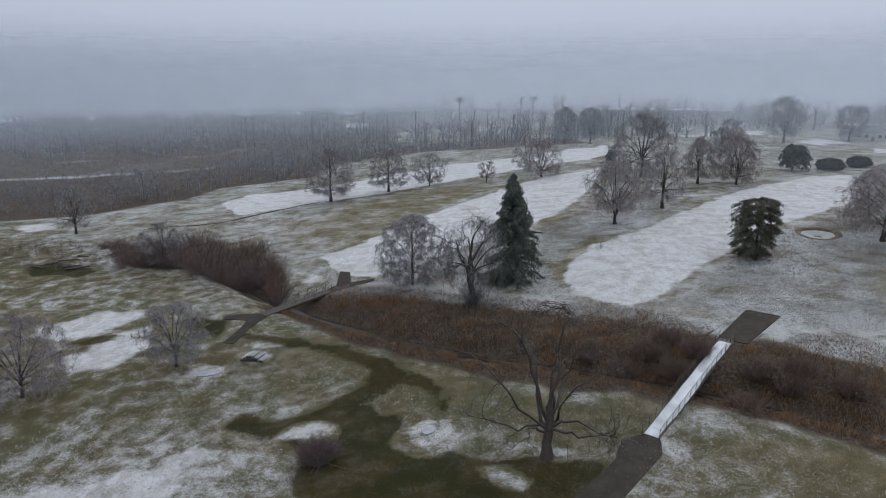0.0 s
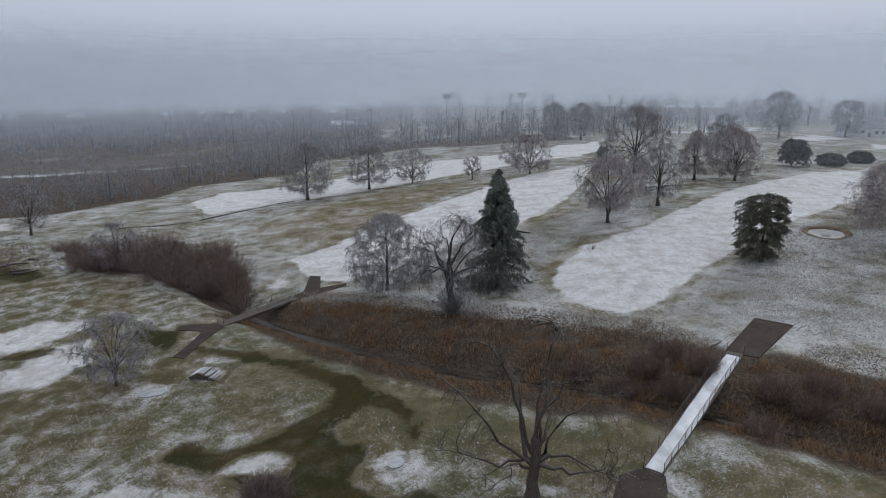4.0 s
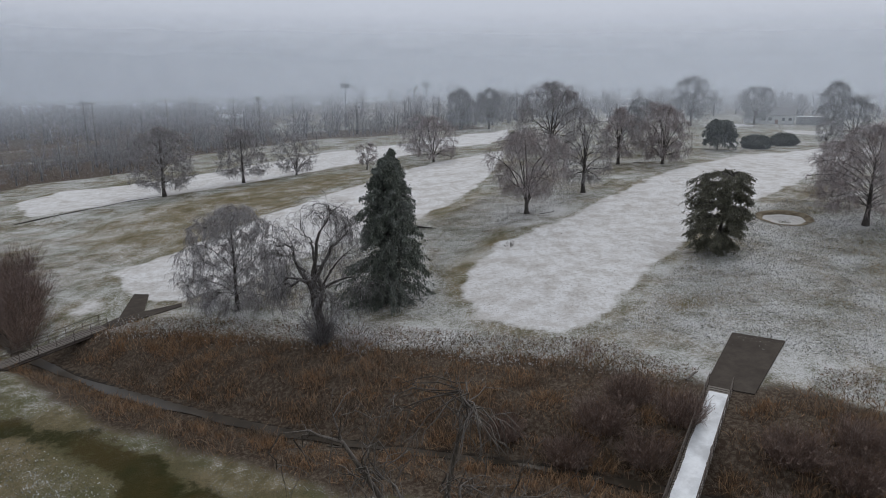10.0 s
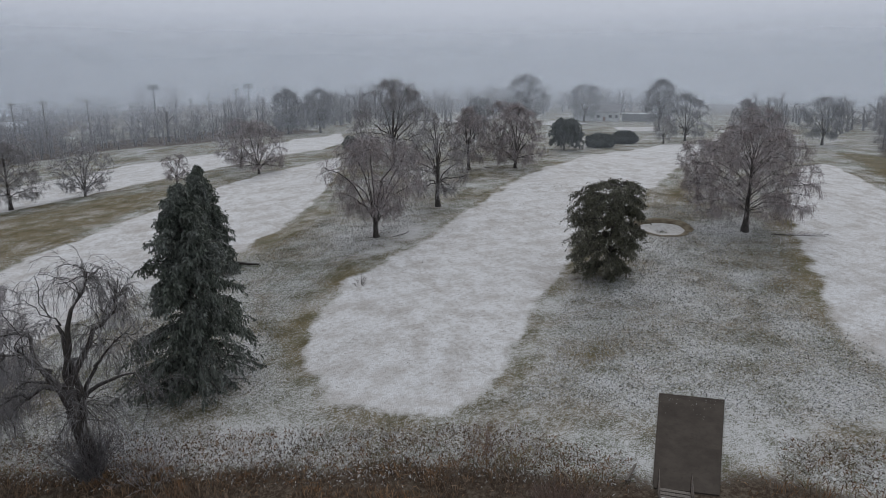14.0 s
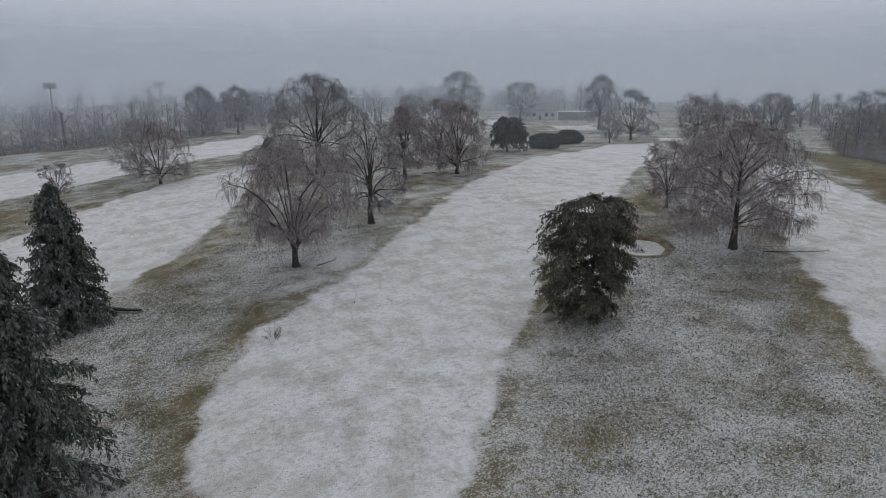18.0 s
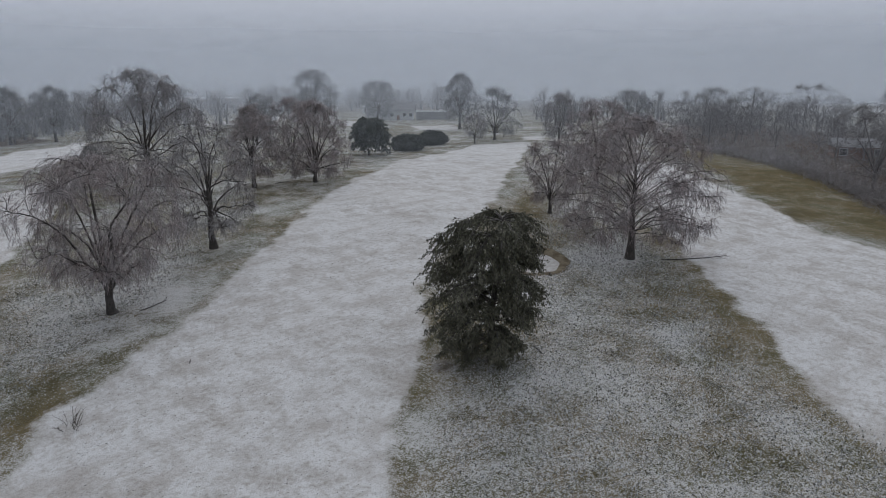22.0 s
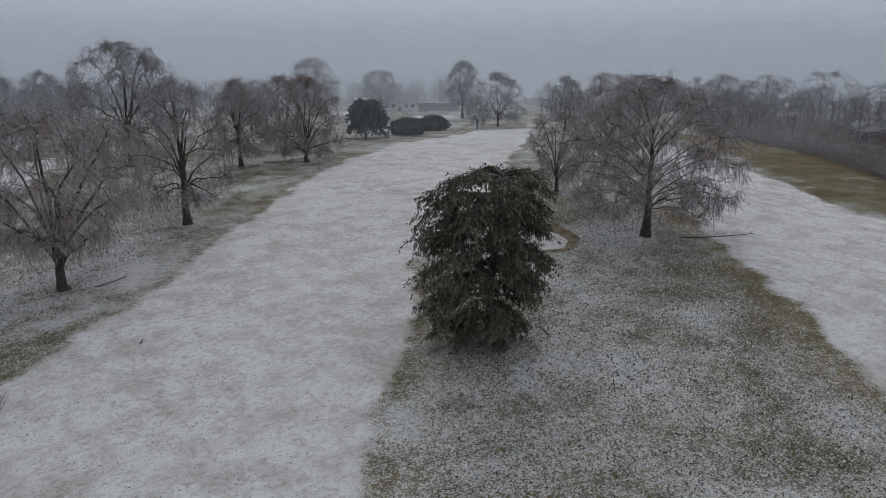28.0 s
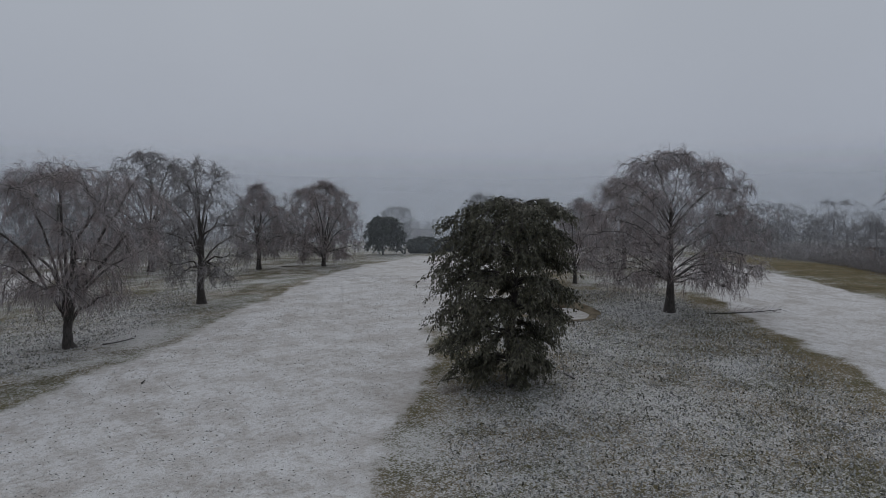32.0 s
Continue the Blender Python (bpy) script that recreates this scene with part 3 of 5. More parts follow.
def crown_of(rng, tall, wide, prof, limbs, per, low=0.14, fork=(0.1, 0.26), leader=0.0, rise=0.6, arch=0.08, hang=0.1, sag=0.9, wild=0.022, lean=(0.0, 0.0), tips=None):
    """A bare tree: trunk, limbs that reach for the crown's skin, branches that fill it, and two orders of hanging twigs."""
    top = max(leader, fork[1] + 0.02) * tall
    trunk = crook(rng, arc(np.zeros((1, 3)), np.array([[0, 0, top * 0.33]]), np.array([[lean[0] * 0.5, lean[1] * 0.5, top * 0.66]]), np.array([[lean[0], lean[1], top]]), 9), wild * tall * 0.35)
    if tips is None:
        k = np.arange(limbs)
        u = low + (0.985 - low) * ((k + 0.5) / limbs) ** 1.15
        az = k * 2.4 + rng.uniform(-0.35, 0.35, limbs)
        r = wide / 2 * np.interp((u - low) / (1 - low), *prof) * rng.uniform(0.78, 1.04, limbs)
        T = np.stack([r * np.cos(az), r * np.sin(az), u * tall], -1)
    else:
        T = np.array(tips, float)
        u, r = T[:, 2] / tall, np.hypot(T[:, 0], T[:, 1])
    n = len(T)
    ua = np.clip(u * 0.82 - 0.12, fork[0], leader * 0.97) if leader else rng.uniform(fork[0], fork[1], n)
    f = np.clip(ua * tall / top, 0, 1) * 8
    i = np.minimum(f.astype(int), 7)
    A = trunk[0, i] + (trunk[0, i + 1] - trunk[0, i]) * (f - i)[:, None]
    d = T - A
    out = d * np.array([1, 1, 0])
    up = np.array([0, 0, 1.0])
    dz = d[:, 2:]
    over = (arch * tall * np.clip(r / (wide * 0.5), 0.25, 1))[:, None]
    L1 = crook(rng, arc(A, A + out * 0.22 + up * (np.maximum(dz, 0) * 0.45 * rise + 0.05 * tall), A + out * (0.62 + 0.1 * rise) + up * (dz + over), T, 10), wild * tall)
    m = limbs * per[0]
    v = rng.uniform(0.0, 1, m) ** 1.05
    az = rng.uniform(0, 2 * np.pi, m)
    rr = wide / 2 * np.interp(v, *prof) * np.sqrt(rng.uniform(0.2, 1.0, m)) * rng.uniform(0.9, 1.06, m)
    Q = np.stack([rr * np.cos(az) + lean[0] * v, rr * np.sin(az) + lean[1] * v, (low + (1 - low) * v) * tall], -1)
    pool, tan = L1[:, 2:].reshape(-1, 3), np.gradient(L1, axis=1)[:, 2:].reshape(-1, 3)
    tan = tan / (np.linalg.norm(tan, axis=1, keepdims=True) + 1e-9)
    far = np.linalg.norm(Q[:, None] - pool[None], axis=2) + 1.5 * np.maximum(np.hypot(pool[:, 0], pool[:, 1])[None] - rr[:, None], 0)
    near = far.argmin(1)
    if tips is not None:
        ok = far[np.arange(m), near] < 0.22 * tall
        Q, near = Q[ok], near[ok]
    B, t0 = pool[near], tan[near]
    L = np.linalg.norm(Q - B, axis=1, keepdims=True)
    L2 = crook(rng, arc(B, B + t0 * L * 0.4, Q + up * L * 0.22 * sag - (Q - B) * 0.2, Q, 6), wild * tall * 0.5)
    b, dd, k, t = sprout(rng, np.concatenate([L2, L1[:, 4:]]), per[1], 0.12, 1.0, 0.35, 1.1, 0.05)
    L3 = grow(rng, b, dd, tall * hang * rng.uniform(0.5, 1.25, len(k)), 3, 0.75 * sag, 0.14)
    b, dd, k, t = sprout(rng, L3, per[2], 0.05, 1.0, 0.25, 0.85, -0.2 * sag)
    L4 = grow(rng, b, dd, tall * hang * rng.uniform(0.22, 0.5, len(k)), 1, 0.3 * sag, 0.2)
    for P in (L2, L3, L4):
        P[..., 2] = np.maximum(P[..., 2], 0.25)
    return trunk, L1, L2, L3, L4


def bare_tree(x, y, tall, wide, label, seed, twig, prof=ROUND, limbs=18, per=(12, 8, 7), girth=None, bark=None, twig_r=0.0125, group="", name="bare_tree", thick=1.0, **shape):
    rng = np.random.default_rng(seed)
    bark = bark or BARK
    if math.hypot(x - 30, y - 70) > 105:
        per, twig_r = (per[0], per[1], max(2, int(per[2] * 0.6))), twig_r * 1.6
    lv = crown_of(rng, tall, wide, prof, limbs, per, **shape)
    g = girth or tall * 0.026
    ob = thing(name, x, y, label, "tree", group, z=hz(x, y) - 0.08)
    R = taper(lv[0], g, g * (0.25 if shape.get("leader") else 0.72))
    R[:, 0] *= 1.5
    R[:, 1] *= 1.12
    R[:, -1] *= 0.3
    V, F = tubes(lv[0], R, 9)
    part("trunk", mesh_of("trunk", V, F, bark, True), ob)
    for P in lv[1]:
        lr = g * thick * (0.9 if shape.get("leader") else 1.35) / math.sqrt(limbs) * rng.uniform(0.75, 1.2)
        V, F = tubes(P[None], taper(P[None], lr, 0.018), 6)
        part("limb", mesh_of("limb", V, F, bark, True), ob)
    br = max(0.018, g * 0.085)
    V, F = tubes(lv[2], taper(lv[2], br, twig_r * 1.1), 3)
    tagged(part("branchwork", mesh_of("branchwork", V, F, bark, True), ob), kind="stuff")
    d = lv[4][:, -1] - lv[4][:, 0]
    tw = sprays(rng, lv[4][:, 0], d, np.linalg.norm(d, axis=1), np.full(len(d), twig_r * 0.9))
    V, F = merge([tubes(lv[3], taper(lv[3], twig_r * 1.15, twig_r * 0.7), 3), tw])
    part("crown", mesh_of("crown", V, F, twig), ob, "ice-coated drooping twigs")
    return ob


def sprays(rng, base, d, length, width):
    """Folded lens-shaped needle sprays, one quad pair each."""
    d = d / (np.linalg.norm(d, axis=1, keepdims=True) + 1e-9)
    s = np.cross(d, rng.normal(0, 1, d.shape))
    s /= np.linalg.norm(s, axis=1, keepdims=True) + 1e-9
    n = np.cross(d, s)
    L, W = length[:, None], width[:, None]
    V = np.stack([base, base + d * L * 0.45 + s * W + n * W * 0.3, base + d * L + np.array([0, 0, -0.25]) * L, base + d * L * 0.45 - s * W + n * W * 0.3], 1)
    return V.reshape(-1, 3), np.arange(len(base) * 4).reshape(-1, 4)


def evergreen(x, y, tall, wide, label, seed, mat, shape, whorls, per, dense, low=0.06, lean=0.0, name="evergreen_tree", size=0.42, droop=0.5):
    """A conifer: tapered trunk, sagging boughs and sprays of needles."""
    rng = np.random.default_rng(seed)
    ob = thing(name, x, y, label, "tree", z=hz(x, y) - 0.05)
    trunk = grow(rng, np.zeros((1, 3)), np.array([[lean, 0, 1.0]]), np.array([tall * 0.97]), 8, 0, 0.02)
    V, F = tubes(trunk, taper(trunk, tall * 0.022, 0.03), 8)
    part("trunk", mesh_of("trunk", V, F, BARK, True), ob)
    n = whorls * per
    u = np.repeat((np.arange(whorls) + 0.5) / whorls, per) + rng.uniform(-0.4, 0.4, n) / whorls
    u = np.clip(low + (1 - low) * u, low, 0.995)
    i = np.minimum((u * 8).astype(int), 7)
    base = trunk[0, i] + (trunk[0, i + 1] - trunk[0, i]) * (u * 8 - i)[:, None]
    az = rng.uniform(0, 2 * np.pi, n)
    reach = wide / 2 * np.interp(u, *shape) * rng.uniform(0.68, 1.12, n)
    inc = np.interp(u, (0, 0.5, 1), (1.75, 1.5, 0.6))
    d = np.stack([np.cos(az) * np.sin(inc), np.sin(az) * np.sin(inc), np.cos(inc)], -1)
    B = grow(rng, base, d, np.maximum(reach, 0.25), 5, droop * 0.35, 0.06)
    for P in B:
        V, F = tubes(P[None], taper(P[None], 0.05, 0.015), 4)
        part("bough", mesh_of("bough", V, F, BARK), ob)
    b, dd, k, t = sprout(rng, B, dense, 0.12, 1.0, 0.3, 1.3, -0.25 * droop)
    tw = grow(rng, b, dd, rng.uniform(0.25, 0.75, len(k)) * np.minimum(1, reach[k] / 1.5 + 0.2), 3, droop, 0.1)
    b, dd, k, t = sprout(rng, tw, 7, 0.0, 1.0, 0.2, 0.9, -0.35 * droop)
    V, F = sprays(rng, b, dd, rng.uniform(0.6, 1.2, len(k)) * size, rng.uniform(0.7, 1.3, len(k)) * size * 0.2)
    part("crown", mesh_of("crown", V, F, mat), ob, "dense frost-dusted needles")
    return ob


def tiered_evergreen(x, y, tall, wide, label, seed, mat, shape, tiers, per, dense, size=0.16, lean=(0.0, 0.0), side=(0.0, 0.0), low=0.2, drop=0.16, name="evergreen_tree"):
    """A ragged evergreen: boughs in drooping tiers with gaps between them, longer towards one side, and hanging fringes."""
    rng = np.random.default_rng(seed)
    ob = thing(name, x, y, label, "tree", z=hz(x, y) - 0.05)
    trunk = crook(rng, arc(np.zeros((1, 3)), np.array([[0, 0, tall * 0.35]]), np.array([[lean[0] * 0.3, lean[1] * 0.3, tall * 0.7]]), np.array([[*lean, tall * 0.95]]), 9), 0.15)
    V, F = tubes(trunk, taper(trunk, tall * 0.026, 0.05), 8)
    part("trunk", mesh_of("trunk", V, F, BARK, True), ob)
    n = tiers * per
    k = np.arange(n)
    u = low + (0.97 - low) * (k // per + 0.5 + 0.13 * rng.normal(0, 1, n)) / tiers
    u = np.clip(u, low * 0.8, 0.985)
    az = k * 2.4 + rng.uniform(-0.4, 0.4, n)
    out = np.stack([np.cos(az), np.sin(az), np.zeros(n)], -1)
    more = 1 + out[:, 0] * side[0] + out[:, 1] * side[1]
    reach = wide / 2 * np.interp(u, *shape) * more * rng.choice([0.62, 0.82, 0.95, 1.06], n)
    f = np.clip(u * 8 / 0.95, 0, 7.99)
    i = f.astype(int)
    A = trunk[0, i] + (trunk[0, i + 1] - trunk[0, i]) * (f - i)[:, None]
    T = A + out * reach[:, None]
    T[:, 2] -= drop * tall * (reach / (wide / 2)) * rng.uniform(0.6, 1.2, n)
    T[:, 2] = np.maximum(T[:, 2], 0.5)
    lift = np.array([0, 0, 1.0]) * (0.16 * reach)[:, None]
    B = crook(rng, arc(A, A + (T - A) * 0.3 + lift * 1.6, A + (T - A) * np.array([0.8, 0.8, 0.3]) + lift, T, 8), 0.1)
    for P in B:
        V, F = tubes(P[None], taper(P[None], 0.055, 0.015), 5)
        part("bough", mesh_of("bough", V, F, BARK, True), ob)
    b, d, k2, t = sprout(rng, B, dense, 0.3, 1.0, 0.5, 1.2)
    d[:, 2] *= 0.35
    S = grow(rng, b, d, (0.24 * reach[k2] + 0.25) * rng.uniform(0.5, 1.2, len(k2)), 4, 0.42, 0.1)
    S[..., 2] = np.maximum(S[..., 2], 0.2)
    V, F = tubes(S, taper(S, 0.014, 0.006), 3)
    tagged(part("branchwork", mesh_of("branchwork", V, F, BARK), ob), kind="stuff")
    b, d, k3, t = sprout(rng, S, 15, 0.1, 1.0, 0.3, 1.2, -0.5)
    V, F = sprays(rng, b + rng.normal(0, 0.05, b.shape), d, rng.uniform(0.6, 1.4, len(b)) * size, rng.uniform(0.7, 1.3, len(b)) * size * 0.28)
    V[:, 2] = np.maximum(V[:, 2], 0.06)
    part("crown", mesh_of("crown", V, F, mat), ob, "drooping plumes of dark needles")
    return ob


def bush(x, y, tall, wide, label, seed, mat, stems=260, name="bush", twig_r=0.014, group="", up=1.0, category="bush"):
    """A many-stemmed brushy shrub."""
    rng = np.random.default_rng(seed)
    ob = thing(name, x, y, label, category, group, z=hz(x, y) - 0.06)
    az, rr = rng.uniform(0, 2 * np.pi, stems), np.sqrt(rng.uniform(0, 1, stems)) * wide * 0.28
    base = np.stack([np.cos(az) * rr, np.sin(az) * rr, np.zeros(stems)], -1)
    d = np.stack([np.cos(az) * rr / wide * 2.4, np.sin(az) * rr / wide * 2.4, np.full(stems, up)], -1) + rng.normal(0, 0.18, (stems, 3))
    P = grow(rng, base, d, tall * rng.uniform(0.5, 1.05, stems), 3, 0.12, 0.16)
    b, dd, k, t = sprout(rng, P, 11, 0.15, 1.0, 0.35, 1.1)
    Q = grow(rng, b, dd, tall * rng.uniform(0.08, 0.22, len(k)), 2, 0.1, 0.1)
    q = Q[:, -1] - Q[:, 0]
    V, F = merge([tubes(P, taper(P, twig_r * 1.6, twig_r * 0.7), 3), sprays(rng, Q[:, 0], q, np.linalg.norm(q, axis=1), np.full(len(q), twig_r * 0.9))])
    tagged(part("brushwood", mesh_of("brushwood", V, F, mat), ob), kind="stuff")
    return ob


def leafy_bush(x, y, tall, wide, label, seed, mat, n=9000, name="evergreen_bush"):
    """A dense rounded evergreen shrub with an uneven outline."""
    rng = np.random.default_rng(seed)
    ob = thing(name, x, y, label, "bush", "evergreen shrubs by the fairway", z=hz(x, y) - 0.05)
    v = rng.normal(0, 1, (n, 3))
    v /= np.linalg.norm(v, axis=1, keepdims=True)
    az = np.arctan2(v[:, 1], v[:, 0])
    lump = 1 + 0.10 * np.sin(az * 5 + v[:, 2] * 4 + seed) + 0.08 * np.sin(az * 9 - v[:, 2] * 7)
    r = np.cbrt(rng.uniform(0.45, 1.0, n)) * lump
    base = v * r[:, None] * np.array([wide / 2, wide / 2, tall * 0.53]) + np.array([0, 0, tall * 0.5])
    base[:, 2] = np.abs(base[:, 2])
    V, F = sprays(rng, base, v + rng.normal(0, 0.6, (n, 3)) - np.array([0, 0, 0.4]), rng.uniform(0.25, 0.5, n), rng.uniform(0.07, 0.14, n))
    part("foliage", mesh_of("foliage", V, F, mat), ob)
    st = rng.normal(0, 0.25, (5, 3)) * np.array([1, 1, 0])
    for P in grow(rng, st * wide * 0.3, st + np.array([0, 0, 1.0]), np.full(5, tall * 0.8), 4, 0, 0.1):
        V, F = tubes(P[None], taper(P[None], 0.06, 0.02), 5)
        part("stem", mesh_of("stem", V, F, BARK), ob)
    return ob


def wood_chunks(rng, kinds, limbs, per):
    """A few unit-high tree skeletons for the distant woods: round, tall and leaning ones."""
    out = []
    for k in range(kinds):
        prof = (ROUND, VASE, OVAL)[k % 3]
        lv = crown_of(rng, 1.0, (0.95, 0.7, 0.6, 0.85)[k % 4], prof, limbs, per, low=0.14, fork=(0.12, 0.36), leader=0.8 if k % 3 == 2 else 0.0, hang=0.1, sag=0.6, wild=0.035)
        out.append([(lv[0][:, ::4], 0.02, 0.012, 4), (lv[1][:, ::3], 0.0075, 0.002, 3), (lv[2][:, ::5], 0.0025, 0.0015, 3), (np.concatenate([lv[3][:, ::3], lv[4]]), 0, 0, 0)])
    return out


def woods(name, spots, seed, mat, label, per=(5, 5, 2), limbs=7, kinds=6, thick=1.0):
    """Many bare trees at spots (x, y, height) as one uncounted wood."""
    rng = np.random.default_rng(seed)
    kit = []
    for k in wood_chunks(rng, kinds, limbs, per):
        tw = k[-1][0]
        d = tw[:, -1] - tw[:, 0]
        L = np.linalg.norm(d, axis=1)
        kit.append(merge([tubes(P, taper(P, a * thick, b * thick), s) for P, a, b, s in k[:-1]] + [sprays(rng, tw[:, 0], d, L, np.full(len(L), 0.0016 * thick))]))
    chunks = []
    z = height(spots[:, 0], spots[:, 1])
    for (x, y, h), zz in zip(spots, z):
        V, F = kit[rng.integers(kinds)]
        a, w = rng.uniform(0, 6.28), h * rng.uniform(0.85, 1.4)
        c, s = np.cos(a) * w, np.sin(a) * w
        chunks.append((np.stack([V[:, 0] * c - V[:, 1] * s + x, V[:, 0] * s + V[:, 1] * c + y, V[:, 2] * h + zz - 0.2], -1), F))
    V, F = merge(chunks)
    return tagged(new(name, mesh_of(name, V, F, mat)), label, "woods", kind="stuff")


def brush_belt(name, spots, seed, mat, label, r=0.03):
    """Undergrowth: sheaves of stems at spots (x, y, height)."""
    rng = np.random.default_rng(seed)
    n = len(spots)
    k = np.repeat(np.arange(n), 7)
    h = spots[k, 2] * rng.uniform(0.5, 1.1, len(k))
    base = np.stack([spots[k, 0] + rng.normal(0, 0.45, len(k)) * spots[k, 2] * 0.35, spots[k, 1] + rng.normal(0, 0.45, len(k)) * spots[k, 2] * 0.35, np.zeros(len(k))], -1)
    base[:, 2] = height(base[:, 0], base[:, 1]) - 0.1
    d = rng.normal(0, 0.5, (len(k), 3)) + np.array([0, 0, 0.9])
    P = grow(rng, base, d, h, 3, 0.1, 0.12)
    b, dd, kk, t = sprout(rng, P, 9, 0.15, 1.0, 0.4, 1.1)
    Q = grow(rng, b, dd, h[kk] * rng.uniform(0.15, 0.4, len(kk)), 2, 0.2, 0.12)
    q = Q[:, -1] - Q[:, 0]
    V, F = merge([tubes(P[:, ::3], taper(P[:, ::3], r * 0.5, r * 0.2), 3), sprays(rng, Q[:, 0], q, np.linalg.norm(q, axis=1), np.full(len(q), r * 0.55))])
    return tagged(new(name, mesh_of(name, V, F, mat)), label, "brush", kind="stuff")


def scatter_in(rng, outline, n):
    p = np.array(outline, float)
    lo, hi = p.min(0), p.max(0)
    got = np.zeros((0, 2))
    while len(got) < n:
        q = rng.uniform(lo, hi, (n * 2, 2))
        _, ins = poly_dist(q[:, 0], q[:, 1], outline, True)
        got = np.concatenate([got, q[ins]])
    return got[:n]


build_ground()

# ---- fog: thin upright sheets, added in place of haze, that scatter the daylight ----


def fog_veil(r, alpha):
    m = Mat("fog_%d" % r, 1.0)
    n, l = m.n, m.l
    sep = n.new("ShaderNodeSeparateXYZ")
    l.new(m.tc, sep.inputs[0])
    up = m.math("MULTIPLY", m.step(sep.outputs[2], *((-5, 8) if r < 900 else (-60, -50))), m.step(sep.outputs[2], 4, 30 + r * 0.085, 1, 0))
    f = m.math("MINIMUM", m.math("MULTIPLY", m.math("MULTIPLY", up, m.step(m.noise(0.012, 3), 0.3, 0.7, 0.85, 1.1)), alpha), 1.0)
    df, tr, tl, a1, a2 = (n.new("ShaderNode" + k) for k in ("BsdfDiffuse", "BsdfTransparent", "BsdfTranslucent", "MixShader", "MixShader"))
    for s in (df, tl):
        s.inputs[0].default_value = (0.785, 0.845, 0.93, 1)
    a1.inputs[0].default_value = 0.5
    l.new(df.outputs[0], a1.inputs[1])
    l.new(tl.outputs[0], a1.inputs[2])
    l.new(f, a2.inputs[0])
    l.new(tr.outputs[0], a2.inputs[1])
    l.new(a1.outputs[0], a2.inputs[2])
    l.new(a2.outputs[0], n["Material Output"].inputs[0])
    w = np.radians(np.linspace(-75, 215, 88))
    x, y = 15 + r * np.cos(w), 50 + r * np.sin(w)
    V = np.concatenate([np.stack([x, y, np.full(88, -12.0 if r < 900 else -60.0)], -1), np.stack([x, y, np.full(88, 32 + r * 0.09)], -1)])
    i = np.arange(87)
    return tagged(new("fog", mesh_of("fog", V, np.stack([i, i + 1, i + 89, i + 88], -1), m.m, True)), "translucent sheet standing in for the pale freezing fog", "fog", kind="stuff")


# stacked sheets build up the haze with distance; the farthest is opaque low down
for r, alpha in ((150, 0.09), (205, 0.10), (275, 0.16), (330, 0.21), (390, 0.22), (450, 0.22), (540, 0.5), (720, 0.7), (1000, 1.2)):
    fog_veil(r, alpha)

# ---- trees of the course ----
bare_tree(76.0, 114.3, 13.4, 15.8, "broad ice-laden oak with a straight dark trunk", 11, TWIG_ROSE, ROUND, 50, (11, 9, 7), girth=0.36, leader=0.72, low=0.17, fork=(0.19, 0.34), rise=0.9, arch=0.10, hang=0.085, sag=1.0, wild=0.024)
bare_tree(83.5, 130.9, 8.8, 7.6, "small ice-coated tree with a short forked trunk", 12, TWIG_ROSE, VASE, 16, (14, 8, 7), low=0.2, fork=(0.12, 0.25), hang=0.10, sag=0.5)
bare_tree(102.2, 138.3, 12.4, 12.0, "pinkish ice-coated tree behind the large oak", 13, TWIG_ROSE, ROUND, 20, (14, 9, 7), low=0.16, fork=(0.12, 0.28), hang=0.09, sag=0.6)
bare_tree(34.6, 133.7, 12.6, 13.8, "weeping iced tree with several rising limbs", 14, TWIG_ROSE, VASE, 15, (19, 11, 8), girth=0.34, low=0.24, fork=(0.09, 0.24), rise=1.1, arch=0.16, hang=0.10, sag=1.15, wild=0.04, thick=1.15)
bare_tree(47.2, 144.1, 13.2, 10.2, "iced tree with a dark ivy-clad trunk", 15, TWIG_GREY, OVAL, 20, (13, 7, 7), girth=0.34, low=0.14, fork=(0.18, 0.48), rise=1.5, arch=0.03, hang=0.08, sag=0.45, wild=0.03)
bare_tree(54.7, 187.1, 17.6, 19.0, "tall iced tree with arching feathery limbs", 16, TWIG_GREY, ROUND, 26, (13, 10, 8), low=0.06, fork=(0.1, 0.4), rise=1.3, arch=0.12, hang=0.09, sag=1.15, wild=0.035)
bare_tree(64.6, 171.3, 11.8, 9.2, "slender iced tree with a dark trunk", 17, TWIG_ROSE, OVAL, 18, (13, 9, 8), low=0.14, fork=(0.2, 0.5), rise=1.2, arch=0.10, hang=0.1, sag=0.9, wild=0.03)
bare_tree(73.1, 168.3, 12.0, 11.2, "rounded rose-grey tree coated in ice", 18, TWIG_ROSE, ROUND, 24, (13, 9, 8), low=0.1, fork=(0.07, 0.2), rise=1.0, arch=0.03, hang=0.09, sag=0.6)
bare_tree(79.0, 186.0, 12.0, 12.0, "rounded iced tree in the row by the fairway", 19, TWIG_ROSE, ROUND, 20, (12, 9, 7), low=0.1, fork=(0.08, 0.22), hang=0.09, sag=0.7, arch=0.03)
bare_tree(29.0, 199.3, 11.0, 12.4, "rounded rose-grey iced tree beyond the fairway", 20, TWIG_ROSE, ROUND, 18, (13, 9, 7), low=0.1, fork=(0.07, 0.2), hang=0.09, sag=0.5, arch=0.02)
bare_tree(27.2, 216.0, 11.1, 11.4, "rounded iced tree beyond the fairway", 21, TWIG_ROSE, ROUND, 18, (12, 9, 7), low=0.1, fork=(0.07, 0.2), hang=0.09, sag=0.5, arch=0.02)
